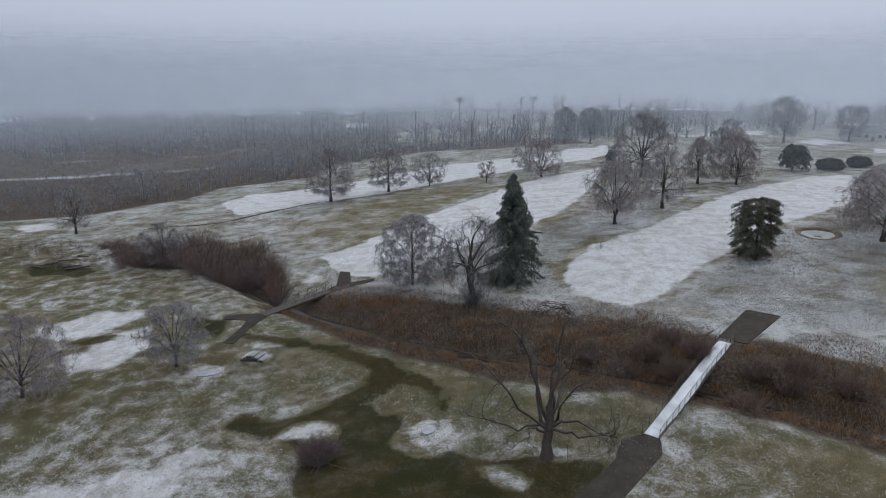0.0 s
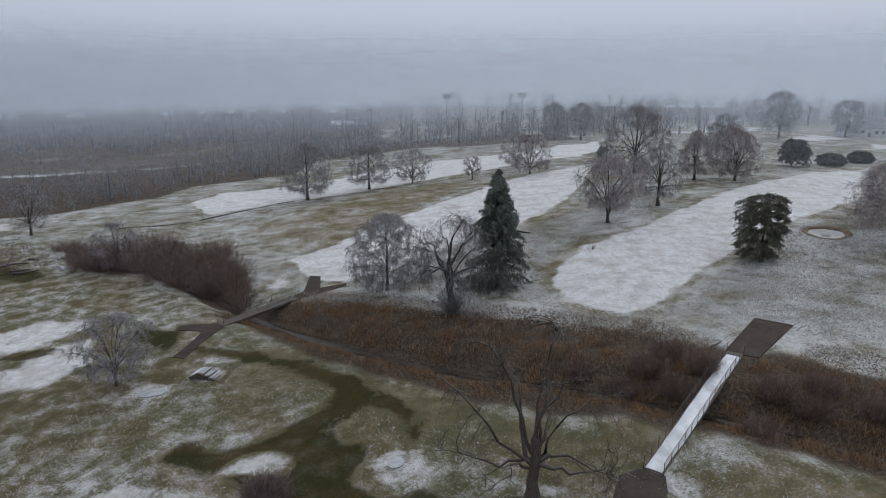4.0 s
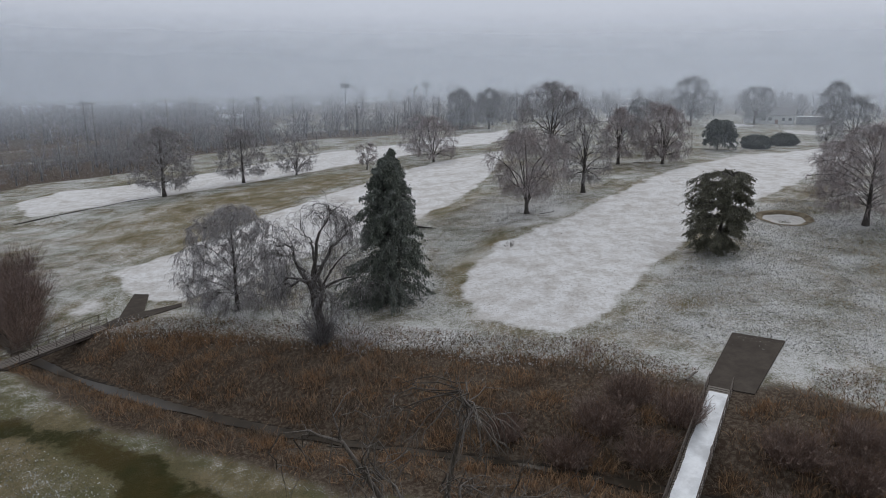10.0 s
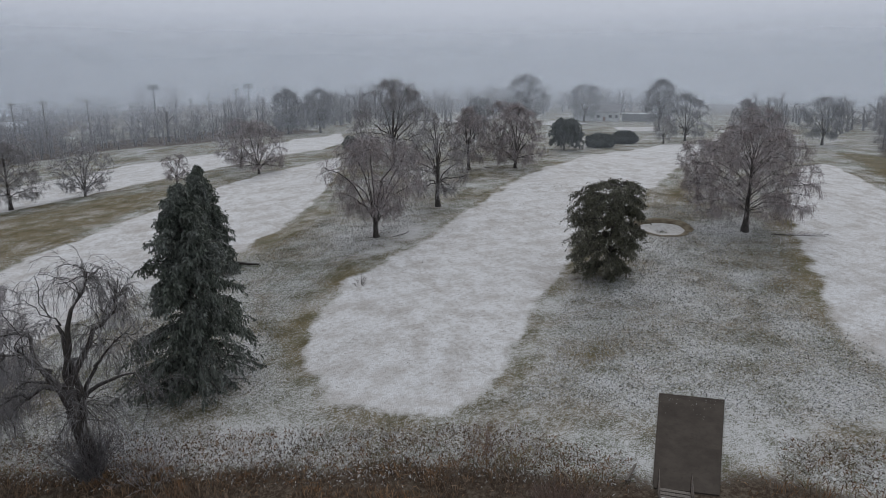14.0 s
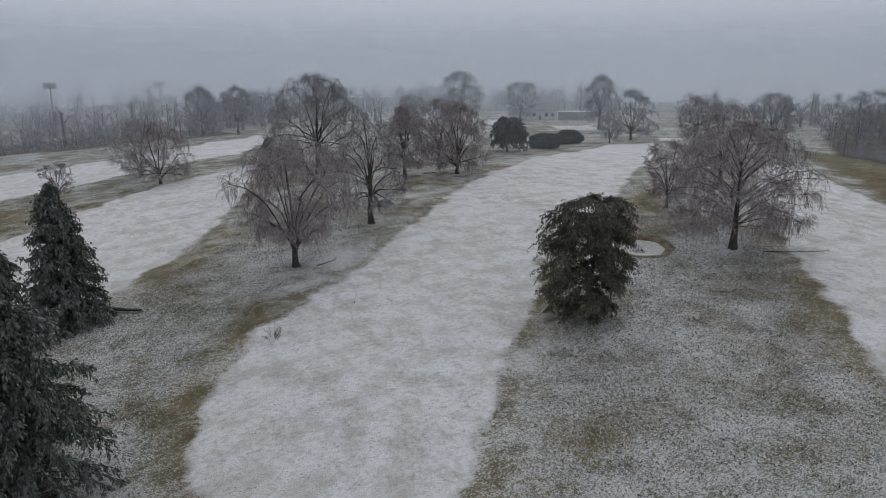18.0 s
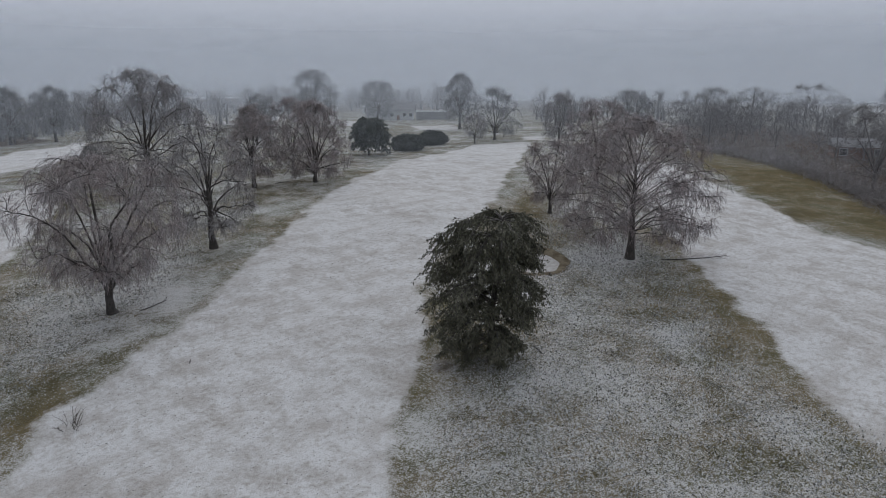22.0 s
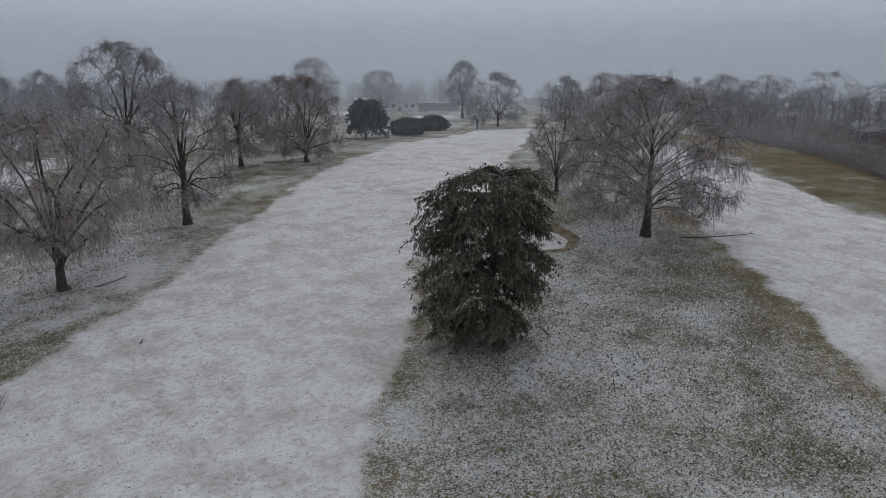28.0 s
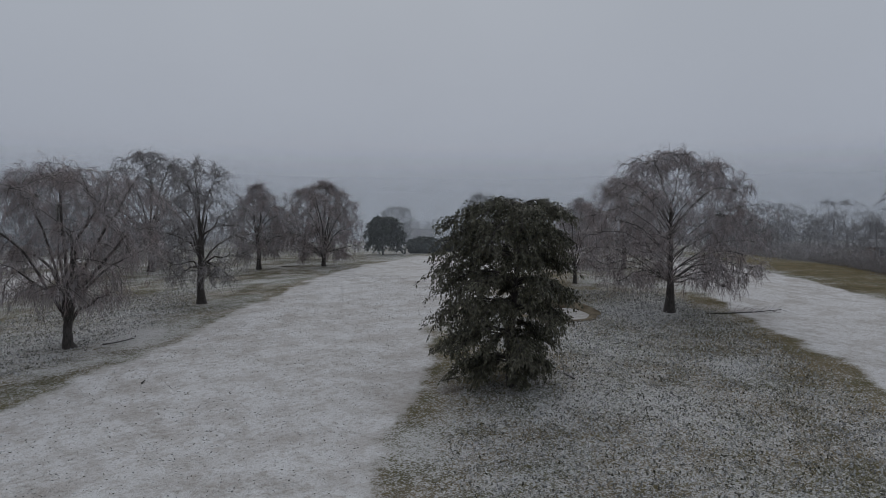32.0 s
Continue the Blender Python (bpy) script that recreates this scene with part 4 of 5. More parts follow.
bare_tree(12.7, 197.0, 6.5, 6.0, "young twiggy iced tree between the fairways", 22, TWIG_ROSE, VASE, 14, (10, 7, 6), low=0.2, fork=(0.14, 0.28), hang=0.09, sag=0.2, rise=1.2)
bare_tree(-4.0, 200.0, 9.6, 12.6, "low spreading iced tree between the fairways", 23, TWIG_GREY, VASE, 20, (12, 9, 8), low=0.12, fork=(0.05, 0.16), hang=0.08, sag=0.4, rise=0.8)
bare_tree(-15.6, 194.0, 12.2, 12.6, "iced pin oak with drooping lower limbs", 24, TWIG_GREY, ROUND, 34, (10, 9, 8), leader=0.85, fork=(0.2, 0.34), low=0.14, hang=0.075, sag=0.8, rise=0.5, arch=0.07)
bare_tree(-30.7, 184.4, 14.6, 14.6, "dark iced pin oak with drooping lower limbs", 25, TWIG_GREY, ROUND, 36, (11, 9, 8), leader=0.85, fork=(0.2, 0.34), low=0.14, hang=0.075, sag=0.8, rise=0.5, arch=0.07)
bare_tree(-5.0, 107.0, 11.6, 12.2, "grey weeping tree glazed with ice", 26, TWIG_GREY, ROUND, 38, (13, 9, 7), girth=0.25, leader=0.9, low=0.08, fork=(0.16, 0.3), rise=0.7, arch=0.13, hang=0.09, sag=1.15, wild=0.018)
bare_tree(4.4, 95.6, 13.4, 11.0, "gnarled old willow with broken limbs and hanging twigs", 27, TWIG_WOOD, VASE, 9, (17, 8, 6), girth=0.5, name="willow_tree", fork=(0.24, 0.46), low=0.1, rise=1.0, arch=0.10, hang=0.15, sag=1.4, wild=0.06, lean=(-0.5, 0.2),
          tips=[(1.6, -0.6, 13.2), (2.8, -0.2, 11.6), (-1.0, 0.8, 10.4), (-4.4, 1.4, 9.6), (-2.6, -2.0, 9.4), (-4.2, -0.6, 5.2), (3.6, -1.8, 6.2), (1.4, 3.2, 7.8), (-3.6, 2.8, 5.4), (3.2, -0.6, 9.2), (0.6, -3.4, 5.6)])
bare_tree(-35.3, 83.6, 8.7, 10.0, "iced multi-stemmed tree beside the wet hollow", 28, TWIG_GREY, VASE, 22, (13, 8, 7), girth=0.2, low=0.16, fork=(0.14, 0.3), rise=1.0, arch=0.06, hang=0.09, sag=0.7)
bare_tree(-52.2, 77.5, 10.6, 13.0, "drooping iced tree on the rough turf", 29, TWIG_ROSE, ROUND, 22, (14, 9, 7), low=0.1, fork=(0.12, 0.28), arch=0.12, hang=0.1, sag=1.1)
bare_tree(10.0, 58.5, 15.4, 17.0, "dead tree with bare broken grey-brown limbs", 30, TWIG_DEAD, ROUND, 12, (22, 2, 3), girth=0.50, bark=BARK_DEAD, twig_r=0.016, name="dead_tree", fork=(0.14, 0.36), low=0.05, rise=0.7, arch=0.03, hang=0.085, sag=0.35, wild=0.06, thick=1.0,
          tips=[(1.4, 0.2, 15.2), (0.5, -0.4, 11.4), (-6.0, 0.8, 13.6), (-9.2, -0.6, 11.6), (-8.0, 1.4, 3.6), (3.0, -0.8, 10.9), (6.2, 0.6, 8.9), (5.6, -1.2, 3.0), (7.2, 1.8, 2.0), (-3.2, -1.4, 2.2), (-1.8, 3.6, 9.4), (2.4, 4.2, 8.2)])
bare_tree(-87.0, 157.4, 11.5, 9.5, "dark bare tree beside a small green", 31, TWIG_GREY, OVAL, 18, (8, 6, 5), low=0.16, fork=(0.14, 0.4), hang=0.09, sag=0.6)
bare_tree(142.8, 200.6, 12.8, 13.6, "grey iced tree at the fairway's end", 32, TWIG_BLUE, ROUND, 18, (12, 8, 7), low=0.12, fork=(0.1, 0.25), hang=0.1, sag=0.7)
bare_tree(130.2, 194.3, 6.8, 6.4, "small iced tree at the fairway's end", 33, TWIG_GREY, VASE, 14, (9, 7, 6), low=0.16, fork=(0.12, 0.28), hang=0.1, sag=0.5)
for x, y, h, w, s in ((148.4, 298.8, 20.0, 18.0, 34), (180.6, 305.1, 16.0, 15.5, 35), (171.0, 245.2, 17.5, 11.5, 36), (64.7, 300.6, 15.6, 11.5, 37), (54.2, 306.1, 15.8, 12.6, 38), (163.6, 175.1, 11.8, 12.5, 39), (96, 236, 10, 9, 40), (110, 262, 12, 10, 41)):
    bare_tree(x, y, h, w, "pale iced tree fading into the fog", s, TWIG_BLUE, (ROUND, VASE)[s % 2], 20, (12, 8, 7), twig_r=0.020 if y > 290 else 0.015, group="pale trees in the fog", low=0.16, fork=(0.14, 0.36), hang=0.1, sag=0.7, wild=0.03)

CONE = ((0, 0.05, 0.2, 0.45, 0.7, 0.88, 1), (0.85, 1, 0.88, 0.62, 0.38, 0.2, 0.05))
evergreen(11.4, 105.4, 15.6, 13.6, "tall dark green spruce with sagging frosted boughs", 50, NEEDLE, CONE, 34, 9, 42, 0.03, name="spruce_tree", size=0.25, droop=0.75)
evergreen(13.9, 130.6, 12.2, 9.6, "dark green spruce with sagging boughs", 51, NEEDLE, CONE, 28, 9, 36, 0.05, name="spruce_tree", size=0.26, droop=0.75)
PLUMES = ((0, 0.2, 0.35, 0.5, 0.62, 0.75, 0.9, 1), (0.6, 0.8, 0.94, 1, 0.94, 0.92, 0.84, 0.6))
PUFF = ((0, 0.08, 0.22, 0.4, 0.6, 0.8, 0.92, 1), (0.5, 0.9, 1, 0.97, 0.9, 0.8, 0.6, 0.25))
tiered_evergreen(51.1, 107.8, 10.4, 7.4, "dark evergreen with plumed boughs drooping under ice", 52, PINE, PLUMES, 7, 15, 42, 0.15, (0.55, -0.4), (-0.2, 0.14), 0.05, 0.085)
tiered_evergreen(98.3, 191.0, 7.6, 8.2, "dark spreading evergreen with ragged drooping boughs", 53, HEDGE, PUFF, 7, 10, 18, 0.36, (0.3, 0.0), (0.1, 0.0), 0.26, 0.18)
tiered_evergreen(56.4, 228.6, 4.2, 3.6, "small dark evergreen behind the fairway", 54, NEEDLE, PUFF, 6, 7, 10, 0.36, low=0.2)
leafy_bush(110.4, 193.7, 3.2, 6.9, "dark rounded evergreen shrub on the turf", 55, HEDGE)
leafy_bush(122.6, 200.3, 3.1, 6.1, "dark rounded evergreen shrub on the turf", 56, HEDGE)
bush(-12.4, 60.6, 2.7, 3.5, "brown dome-shaped leafless shrub in the wet hollow", 57, TWIG_RUST, 700)

# ---- woods and brush ----
rng = np.random.default_rng(7)
p = scatter_in(rng, LEFT_WOOD, 150)
woods("woodland", np.column_stack([p, np.where(p[:, 0] < -100, rng.uniform(3.4, 5.6, 150), rng.uniform(8, 14, 150))]), 61, TWIG_WOOD, "bare grey woodland along the creek", (6, 5, 2), 7, 7)
p = scatter_in(rng, LEFT_WOOD, 420)
p = p[~poly_dist(p[:, 0], p[:, 1], RIVER, True)[1]]
woods("scrub_wood", np.column_stack([p, rng.uniform(2.6, 4.6, len(p)) + 3.2 * smooth(p[:, 0], -110, -60)]), 60, TWIG_WOOD, "low grey-brown scrub trees at the wood's edge", (5, 5, 1), 7, 7, 2.2)
p = scatter_in(rng, LEFT_WOOD, 520)
p = p[~poly_dist(p[:, 0], p[:, 1], RIVER, True)[1]]
brush_belt("undergrowth", np.column_stack([p, rng.uniform(2.0, 4.2, len(p))]), 62, TWIG_BROWN, "brown tangled undergrowth at the wood's edge", 0.04)
p = scatter_in(rng, RIGHT_WOOD, 90)
woods("woodland", np.column_stack([p, rng.uniform(6.5, 10, 90) + 4 * (rng.uniform(0, 1, 90) < 0.22)]), 63, TWIG_WOOD, "bare grey woodland beside the fairway", (8, 8, 3), 9, 7)
EDGE = [(153, 152), (146, 134), (133, 120), (119, 108), (110, 96), (112, 94), (122, 104), (136, 116), (150, 130), (158, 150)]
p = np.concatenate([scatter_in(rng, RIGHT_WOOD, 420), scatter_in(rng, EDGE, 260)])
brush_belt("undergrowth", np.column_stack([p, rng.uniform(2.5, 4.6, 680)]), 64, TWIG_GREY, "grey tangled undergrowth at the wood's edge", 0.035)
n = 300
a, r = np.radians(rng.uniform(-62, 42, n)), rng.uniform(0, 1, n) ** 0.7 * 330 + 360
spots = np.column_stack([-np.sin(a) * r + 15, np.cos(a) * r + 40, rng.uniform(10, 17, n)])
p = scatter_in(rng, [(60, 330), (100, 345), (190, 390), (230, 420), (210, 480), (110, 450), (60, 400)], 90)
spots = np.concatenate([spots, np.column_stack([p, rng.uniform(9, 13, 90)])])
p = scatter_in(rng, [(-420, 330), (-200, 352), (-140, 372), (-100, 400), (-40, 410), (-30, 520), (-200, 560), (-480, 480)], 330)
spots = np.concatenate([spots, np.column_stack([p, rng.uniform(8, 18, 330)])])
for lo, hi, near, far, k in ((-6, 24, 262, 350, 70), (24, 43, 360, 460, 70)):
    a, r = np.radians(rng.uniform(lo, hi, k)), rng.uniform(near, far, k)
    spots = np.concatenate([spots, np.column_stack([15 + np.sin(a) * r, 60 + np.cos(a) * r, rng.uniform(9, 15, k)])])
p = scatter_in(rng, [(200, 200), (262, 222), (310, 290), (250, 290), (206, 236)], 46)
spots = np.concatenate([spots, np.column_stack([p, rng.uniform(7, 10, 46) + 4 * (rng.uniform(0, 1, 46) < 0.2)])])
a, r = np.radians(rng.uniform(-58, 2, 170)), rng.uniform(520, 720, 170)
spots = np.concatenate([spots, np.column_stack([15 + np.sin(a) * r, 60 + np.cos(a) * r, rng.uniform(15, 22, 170)])])
p = scatter_in(rng, LEFT_FAR, 150)
spots = np.concatenate([spots, np.column_stack([p, rng.uniform(9, 15, 150)])])
az = np.degrees(np.arctan2(spots[:, 0] - 18, spots[:, 1] - 72))
spots = spots[(az < 43) | (np.hypot(spots[:, 0] - 18, spots[:, 1] - 72) < 335)]
woods("far_woods", spots, 65, TWIG_WOOD, "far bare woods dim in the fog", (4, 4, 1), 6, 7, 2.8)
p = scatter_in(rng, LEFT_FAR, 520)
woods("scrub_wood", np.column_stack([p, rng.uniform(5, 10, len(p))]), 69, TWIG_WOOD, "dim scrub trees of the far bottomland", (4, 4, 1), 6, 7, 3.2)
p = scatter_in(rng, LEFT_FAR, 900)
p = p[np.hypot(p[:, 0] + 20, p[:, 1] - 200) < 420]
brush_belt("undergrowth", np.column_stack([p, rng.uniform(3.5, 8, len(p))]), 66, TWIG_BROWN, "dark scrub of the far bottomland", 0.09)
p = scatter_in(rng, [(-95, 150), (-70, 146), (-58, 142), (-58, 127), (-74, 126), (-96, 132)], 260)
brush_belt("undergrowth", np.column_stack([p, rng.uniform(0.7, 1.7, 260)]), 67, TWIG_RUST, "low rusty scrub beside the creek", 0.03)
p = scatter_in(rng, MIDDLE, 260)
p = p[~poly_dist(p[:, 0], p[:, 1], RIVER, True)[1]]
brush_belt("undergrowth", np.column_stack([p, rng.uniform(1.5, 4.5, len(p))]), 68, TWIG_BROWN, "thin brown scrub along the river gravel", 0.08)
THICKET = [(-62, 128), (-46, 121), (-38, 114), (-32, 107.5), (-27, 107), (-27, 113), (-30, 121), (-37, 132), (-46, 138), (-60, 142), (-74, 144), (-74, 136)]
p = scatter_in(rng, THICKET, 74)
for k, (x, y) in enumerate(p):
    bush(x, y, rng.uniform(3.2, 6.6) * (0.55 if x < -58 else 1), rng.uniform(4, 7.5), "brown leafless thicket by the creek", 170 + k, (TWIG_BROWN, TWIG_RUST, TWIG_BROWN)[k % 3], 115, "thicket", 0.014, "thicket by the creek", rng.uniform(0.9, 1.7), "thicket")
bare_tree(-54.0, 127.0, 8.8, 9.6, "bare tree rising from the thicket", 43, TWIG_GREY, ROUND, 16, (11, 8, 6), low=0.1, fork=(0.06, 0.25), hang=0.1, sag=0.9)
bare_tree(-42.0, 122.0, 7.6, 7.4, "bare tree rising from the thicket", 44, TWIG_BROWN, VASE, 14, (10, 7, 6), low=0.1, fork=(0.06, 0.25), hang=0.1, sag=0.5)

# reeds in the ditch
n = 130000
p = scatter_in(rng, REEDS, n)
d, _ = poly_dist(p[:, 0], p[:, 1], REEDS, True)
lump = np.sin(p[:, 0] * 0.9 + 2 * np.sin(p[:, 1] * 0.5)) * np.sin(p[:, 1] * 1.1 + 1.5 * np.sin(p[:, 0] * 0.6))
p = p[rng.uniform(0, 1, n) < smooth(d, -0.3, 2.6) * np.clip(0.6 + 0.8 * lump, 0.08, 1)]
d, _ = poly_dist(p[:, 0], p[:, 1], BED, False)
gap = 0.55 + 0.45 * (1 - smooth(p[:, 0], -4, 12))
p = p[(d > gap) | (rng.uniform(0, 1, len(d)) < 0.3 * (d > gap - 0.3))]
for (ax, ay), (bx, by), gap in (((20.5, 60.4), (35.3, 79.2), 1.5), ((-27.5, 98.4), (-18.8, 106.8), 1.6), ((35.3, 79.2), (42.5, 86.5), 3.2)):
    p = p[poly_dist(p[:, 0], p[:, 1], [(ax, ay), (bx, by)], False)[0] > gap]
n = len(p)
mound = np.sin(p[:, 0] * 0.9 + 2 * np.sin(p[:, 1] * 0.5)) * np.sin(p[:, 1] * 1.1 + 1.5 * np.sin(p[:, 0] * 0.6))
h = rng.uniform(0.5, 1.4, n) * (0.85 + 0.4 * np.sin(p[:, 0] * 0.3) * np.sin(p[:, 1] * 0.37) + 0.45 * mound)
b = np.column_stack([p, height(p[:, 0], p[:, 1]) - 0.05])
V, F = sprays(rng, b, rng.normal(0, 0.36, (n, 3)) + np.array([0, 0, 1.0]), h, rng.uniform(0.014, 0.032, n))
tagged(new("reeds", mesh_of("reeds", V, F, REED)), "rust-brown dry reeds filling the creek ditch", "reeds", kind="stuff")

# ---- paths and bridges ----


def slab(name, outline, thick, mat, label, rise=0.06):
    """A paved patch that follows the ground, with a real edge."""
    bm = bmesh.new()
    vs = [bm.verts.new((x, y, hz(x, y) + rise)) for x, y in outline]
    f = bm.faces.new(vs)
    bmesh.ops.recalc_face_normals(bm, faces=[f])
    if f.normal.z < 0:
        f.normal_flip()
    ex = bmesh.ops.extrude_face_region(bm, geom=[f])
    bmesh.ops.translate(bm, verts=[v for v in ex["geom"] if isinstance(v, bmesh.types.BMVert)], vec=(0, 0, 0.001))
    for v in vs:
        v.co.z -= thick
    return tagged(new(name, from_bm(name, bm, mat)), label, "path", kind="structure")


def bridge(a, b, za, zb, wide, label, snow, posts):
    a, b = Vector((*a, za)), Vector((*b, zb))
    length = (b - a).length
    flat = (b - a).to_2d()
    ob = thing("footbridge", a.x, a.y, label, "bridge", z=a.z, turn=math.degrees(math.atan2(flat.y, flat.x)))
    sl = (zb - za) / flat.length
    n = int(length / 0.3)
    me = from_bm("plank", box_bm(0.27, wide, 0.07, 0.008), PLANK)
    for k in range(n):
        x = (k + 0.5) * flat.length / n
        part("plank", me, ob).location = (x, 0, x * sl - 0.035)
    for s in (-1, 1):
        rod("girder", ob, STEEL, (0, s * wide * 0.4, -0.3), (flat.length, s * wide * 0.4, flat.length * sl - 0.3), 0.16, 4)
        for hh, rr in ((0.45, 0.02), (0.78, 0.02), (1.08, 0.03)):
            rod("rail", ob, STEEL, (0, s * wide / 2, hh), (flat.length, s * wide / 2, flat.length * sl + hh), rr, 6)
        for k in range(posts + 1):
            x = k * flat.length / posts
            rod("post", ob, STEEL, (x, s * wide / 2, x * sl - 0.25), (x, s * wide / 2, x * sl + 1.12), 0.032, 6)
    if snow:
        part("snow_cover", snow_strip(flat.length, sl, wide), ob, "packed snow with worn slushy edges")
    return ob


def snow_strip(length, sl, wide):
    rng = np.random.default_rng(5)
    n = 60
    x = np.linspace(0.1, length - 0.9, n)
    half = wide / 2 - 0.09 - 0.10 * np.abs(np.sin(x * 0.6)) * rng.uniform(0.3, 1, n)
    half2 = wide / 2 - 0.06 - 0.22 * np.clip(np.sin(x * 0.45 + 1), 0, 1) * rng.uniform(0.4, 1, n)
    V, F = [], []
    for k in range(n):
        z = x[k] * sl
        V += [(x[k], -half2[k], z + 0.002), (x[k], -half2[k] + 0.06, z + 0.045), (x[k], half[k] - 0.06, z + 0.045), (x[k], half[k], z + 0.002)]
    for k in range(n - 1):
        for j in range(3):
            F.append((k * 4 + j, k * 4 + 4 + j, k * 4 + 5 + j, k * 4 + 1 + j))
    return mesh_of("snow_cover", V, F, SLUSH, True)


bridge((20.5, 60.4), (35.3, 79.2), hz(20.5, 60.4) + 0.12, hz(35.6, 79.8) + 0.12, 1.75, "narrow steel footbridge with a snow-covered deck over the creek", True, 14)
bridge((-27.5, 98.4), (-18.8, 106.8), hz(-27.5, 97.6) + 0.2, hz(-18.8, 107) + 0.2, 1.8, "short steel footbridge with plank deck over the creek", False, 7)
slab("path_pad", [(41.3, 87.8), (44.8, 85.2), (38.2, 78.7), (37.3, 77.8), (34.5, 79.9), (34.9, 80.5)], 0.14, CONCRETE, "wet bare concrete pad at the bridge's end", 0.10)
slab("path_near", [(19.6, 61.0), (21.3, 59.7), (20.8, 57.6), (19.2, 55.8), (14.5, 50.5), (8, 44), (5.5, 46.2), (11.5, 52.2), (16.2, 57.2), (17.6, 60.4)], 0.12, CONCRETE, "wet concrete cart path leading to the footbridge")
slab("path_fork", [(-19.4, 107.3), (-17.9, 106.2), (-16.6, 107.4), (-11.6, 110.5), (-11.8, 111.5), (-15.6, 110.3), (-16.4, 115.6), (-18.2, 116.2), (-18.0, 109.4)], 0.12, CONCRETE, "wet forked concrete path by the far bridge", 0.08)
slab("path_west", [(-28.3, 99.0), (-26.8, 97.8), (-28.4, 93.4), (-29.4, 89.2), (-31.0, 89.8), (-29.8, 94.2), (-29.6, 96.8), (-33.6, 98.0), (-33.4, 99.4)], 0.12, CONCRETE, "wet concrete path by the far bridge", 0.08)

# the bunker: an icy sand floor inside a low turf lip that is higher on its far side
def bunker(cx, cy):
    ob = thing("sand_bunker", cx, cy, "round golf bunker of icy sand with a brown turf lip", "bunker", kind="structure")
    w = np.linspace(0, 2 * np.pi, 72, endpoint=False)
    far = 0.5 + 0.5 * np.cos(w - 0.86)
    edge = 1 + 0.04 * np.sin(3 * w + 1) + 0.025 * np.sin(7 * w)
    wide = 0.55 + 0.55 * far

    def rings(name, mat, radii, lifts):
        V = []
        for r, z in zip(radii, lifts):
            x, y = r * np.cos(w), r * np.sin(w)
            base = height(cx + x * 4.6 / np.maximum(np.hypot(x, y), 0.1), cy + y * 4.6 / np.maximum(np.hypot(x, y), 0.1))
            f = np.clip(np.hypot(x, y) / 4.6, 0, 1)
            V.append(np.stack([x, y, base * f + base.mean() * (1 - f) - hz(cx, cy) + z], -1))
        V = np.concatenate(V)
        i = np.arange(72)
        F = np.concatenate([np.stack([k * 72 + i, k * 72 + (i + 1) % 72, k * 72 + 72 + (i + 1) % 72, k * 72 + 72 + i], -1) for k in range(len(radii) - 1)])
        return part(name, mesh_of(name, V, F, mat, True), ob)
    rings("sand_floor", SAND, [0.02 * edge, 1.4 * edge, 2.75 * edge], [-0.30 + 0 * w, -0.26 + 0 * w, -0.12 + 0 * w])
    rings("turf_lip", LIP, [2.7 * edge, 2.95 * edge, (2.95 + 0.6 * wide) * edge, (3.1 + wide) * edge], [-0.16 + 0 * w, 0.02 + 0.22 * far, 0.05 + 0.26 * far, -0.05 + 0 * w])
    return ob


bunker(67.6, 119.4)

# log pile
pile = thing("log_pile", -25.0, 84.2, "low stack of snow-topped logs on the turf", "log pile", turn=-14)
rng = np.random.default_rng(9)
for k in range(21):
    up = 0 if k < 11 else 1 if k < 18 else 2
    x = (-1.55, -1.05, -0.5)[up] + (k - (0, 11, 18)[up]) * 0.31 + rng.uniform(-0.03, 0.03)
    r, half, yaw = rng.uniform(0.12, 0.155), rng.uniform(0.95, 1.2), rng.normal(0, 0.035)
    z, off = r + 0.25 * up, rng.uniform(-0.12, 0.12)
    lg = rod("log", pile, WOODPOLE, (x + half * math.sin(yaw), off - half, z), (x - half * math.sin(yaw), off + half, z + rng.uniform(-0.02, 0.05)), r, 9, r * 0.9)
    box("snow_cap", lg, SNOW, (r * 0.95, half * rng.uniform(1.5, 1.85), 0.07), (x, off + rng.uniform(-0.05, 0.15), z + r), 0.03, turn=yaw)

# ---- brush in the ditch and small growth ----
for k, (x, y, h, w) in enumerate(((25, 77, 2.6, 4.5), (28, 79.5, 2.4, 4.5), (30.5, 76, 2.4, 4), (22, 75.5, 2.2, 4), (27, 74, 2.4, 4), (18, 79, 1.9, 3.5), (35.5, 70.5, 2.6, 4.2), (38, 68, 2.4, 4.2), (40, 70, 2.3, 4), (43, 66, 2.2, 4), (32.5, 66.5, 2.0, 3.4))):
    bush(x, y, h, w, "dark brown leafless brush in the creek ditch", 120 + k, TWIG_BROWN, 420, "ditch_brush", 0.013, "brush along the creek ditch", 1.3, "brush")
bush(4.4, 95.4, 4.2, 1.7, "tangled dead vines round the willow's foot", 140, TWIG_WOOD, 200, "vine_tangle", 0.013, up=1.7, category="vines")
bush(7.6, 94.0, 2.0, 5.0, "sprawl of bare broken twigs on the bank", 141, TWIG_GREY, 60, "twig_sprawl", 0.014, up=0.5, category="brush")
bush(27.0, 87.3, 2.4, 3.4, "small leafless sapling at the ditch's edge", 142, TWIG_BROWN, 26, "sapling", 0.014, up=1.2, category="sapling")
bush(31.5, 63.0, 2.6, 3.6, "leafless sapling leaning beside the footbridge", 143, TWIG_BROWN, 40, "sapling", 0.014, up=1.2, category="sapling")
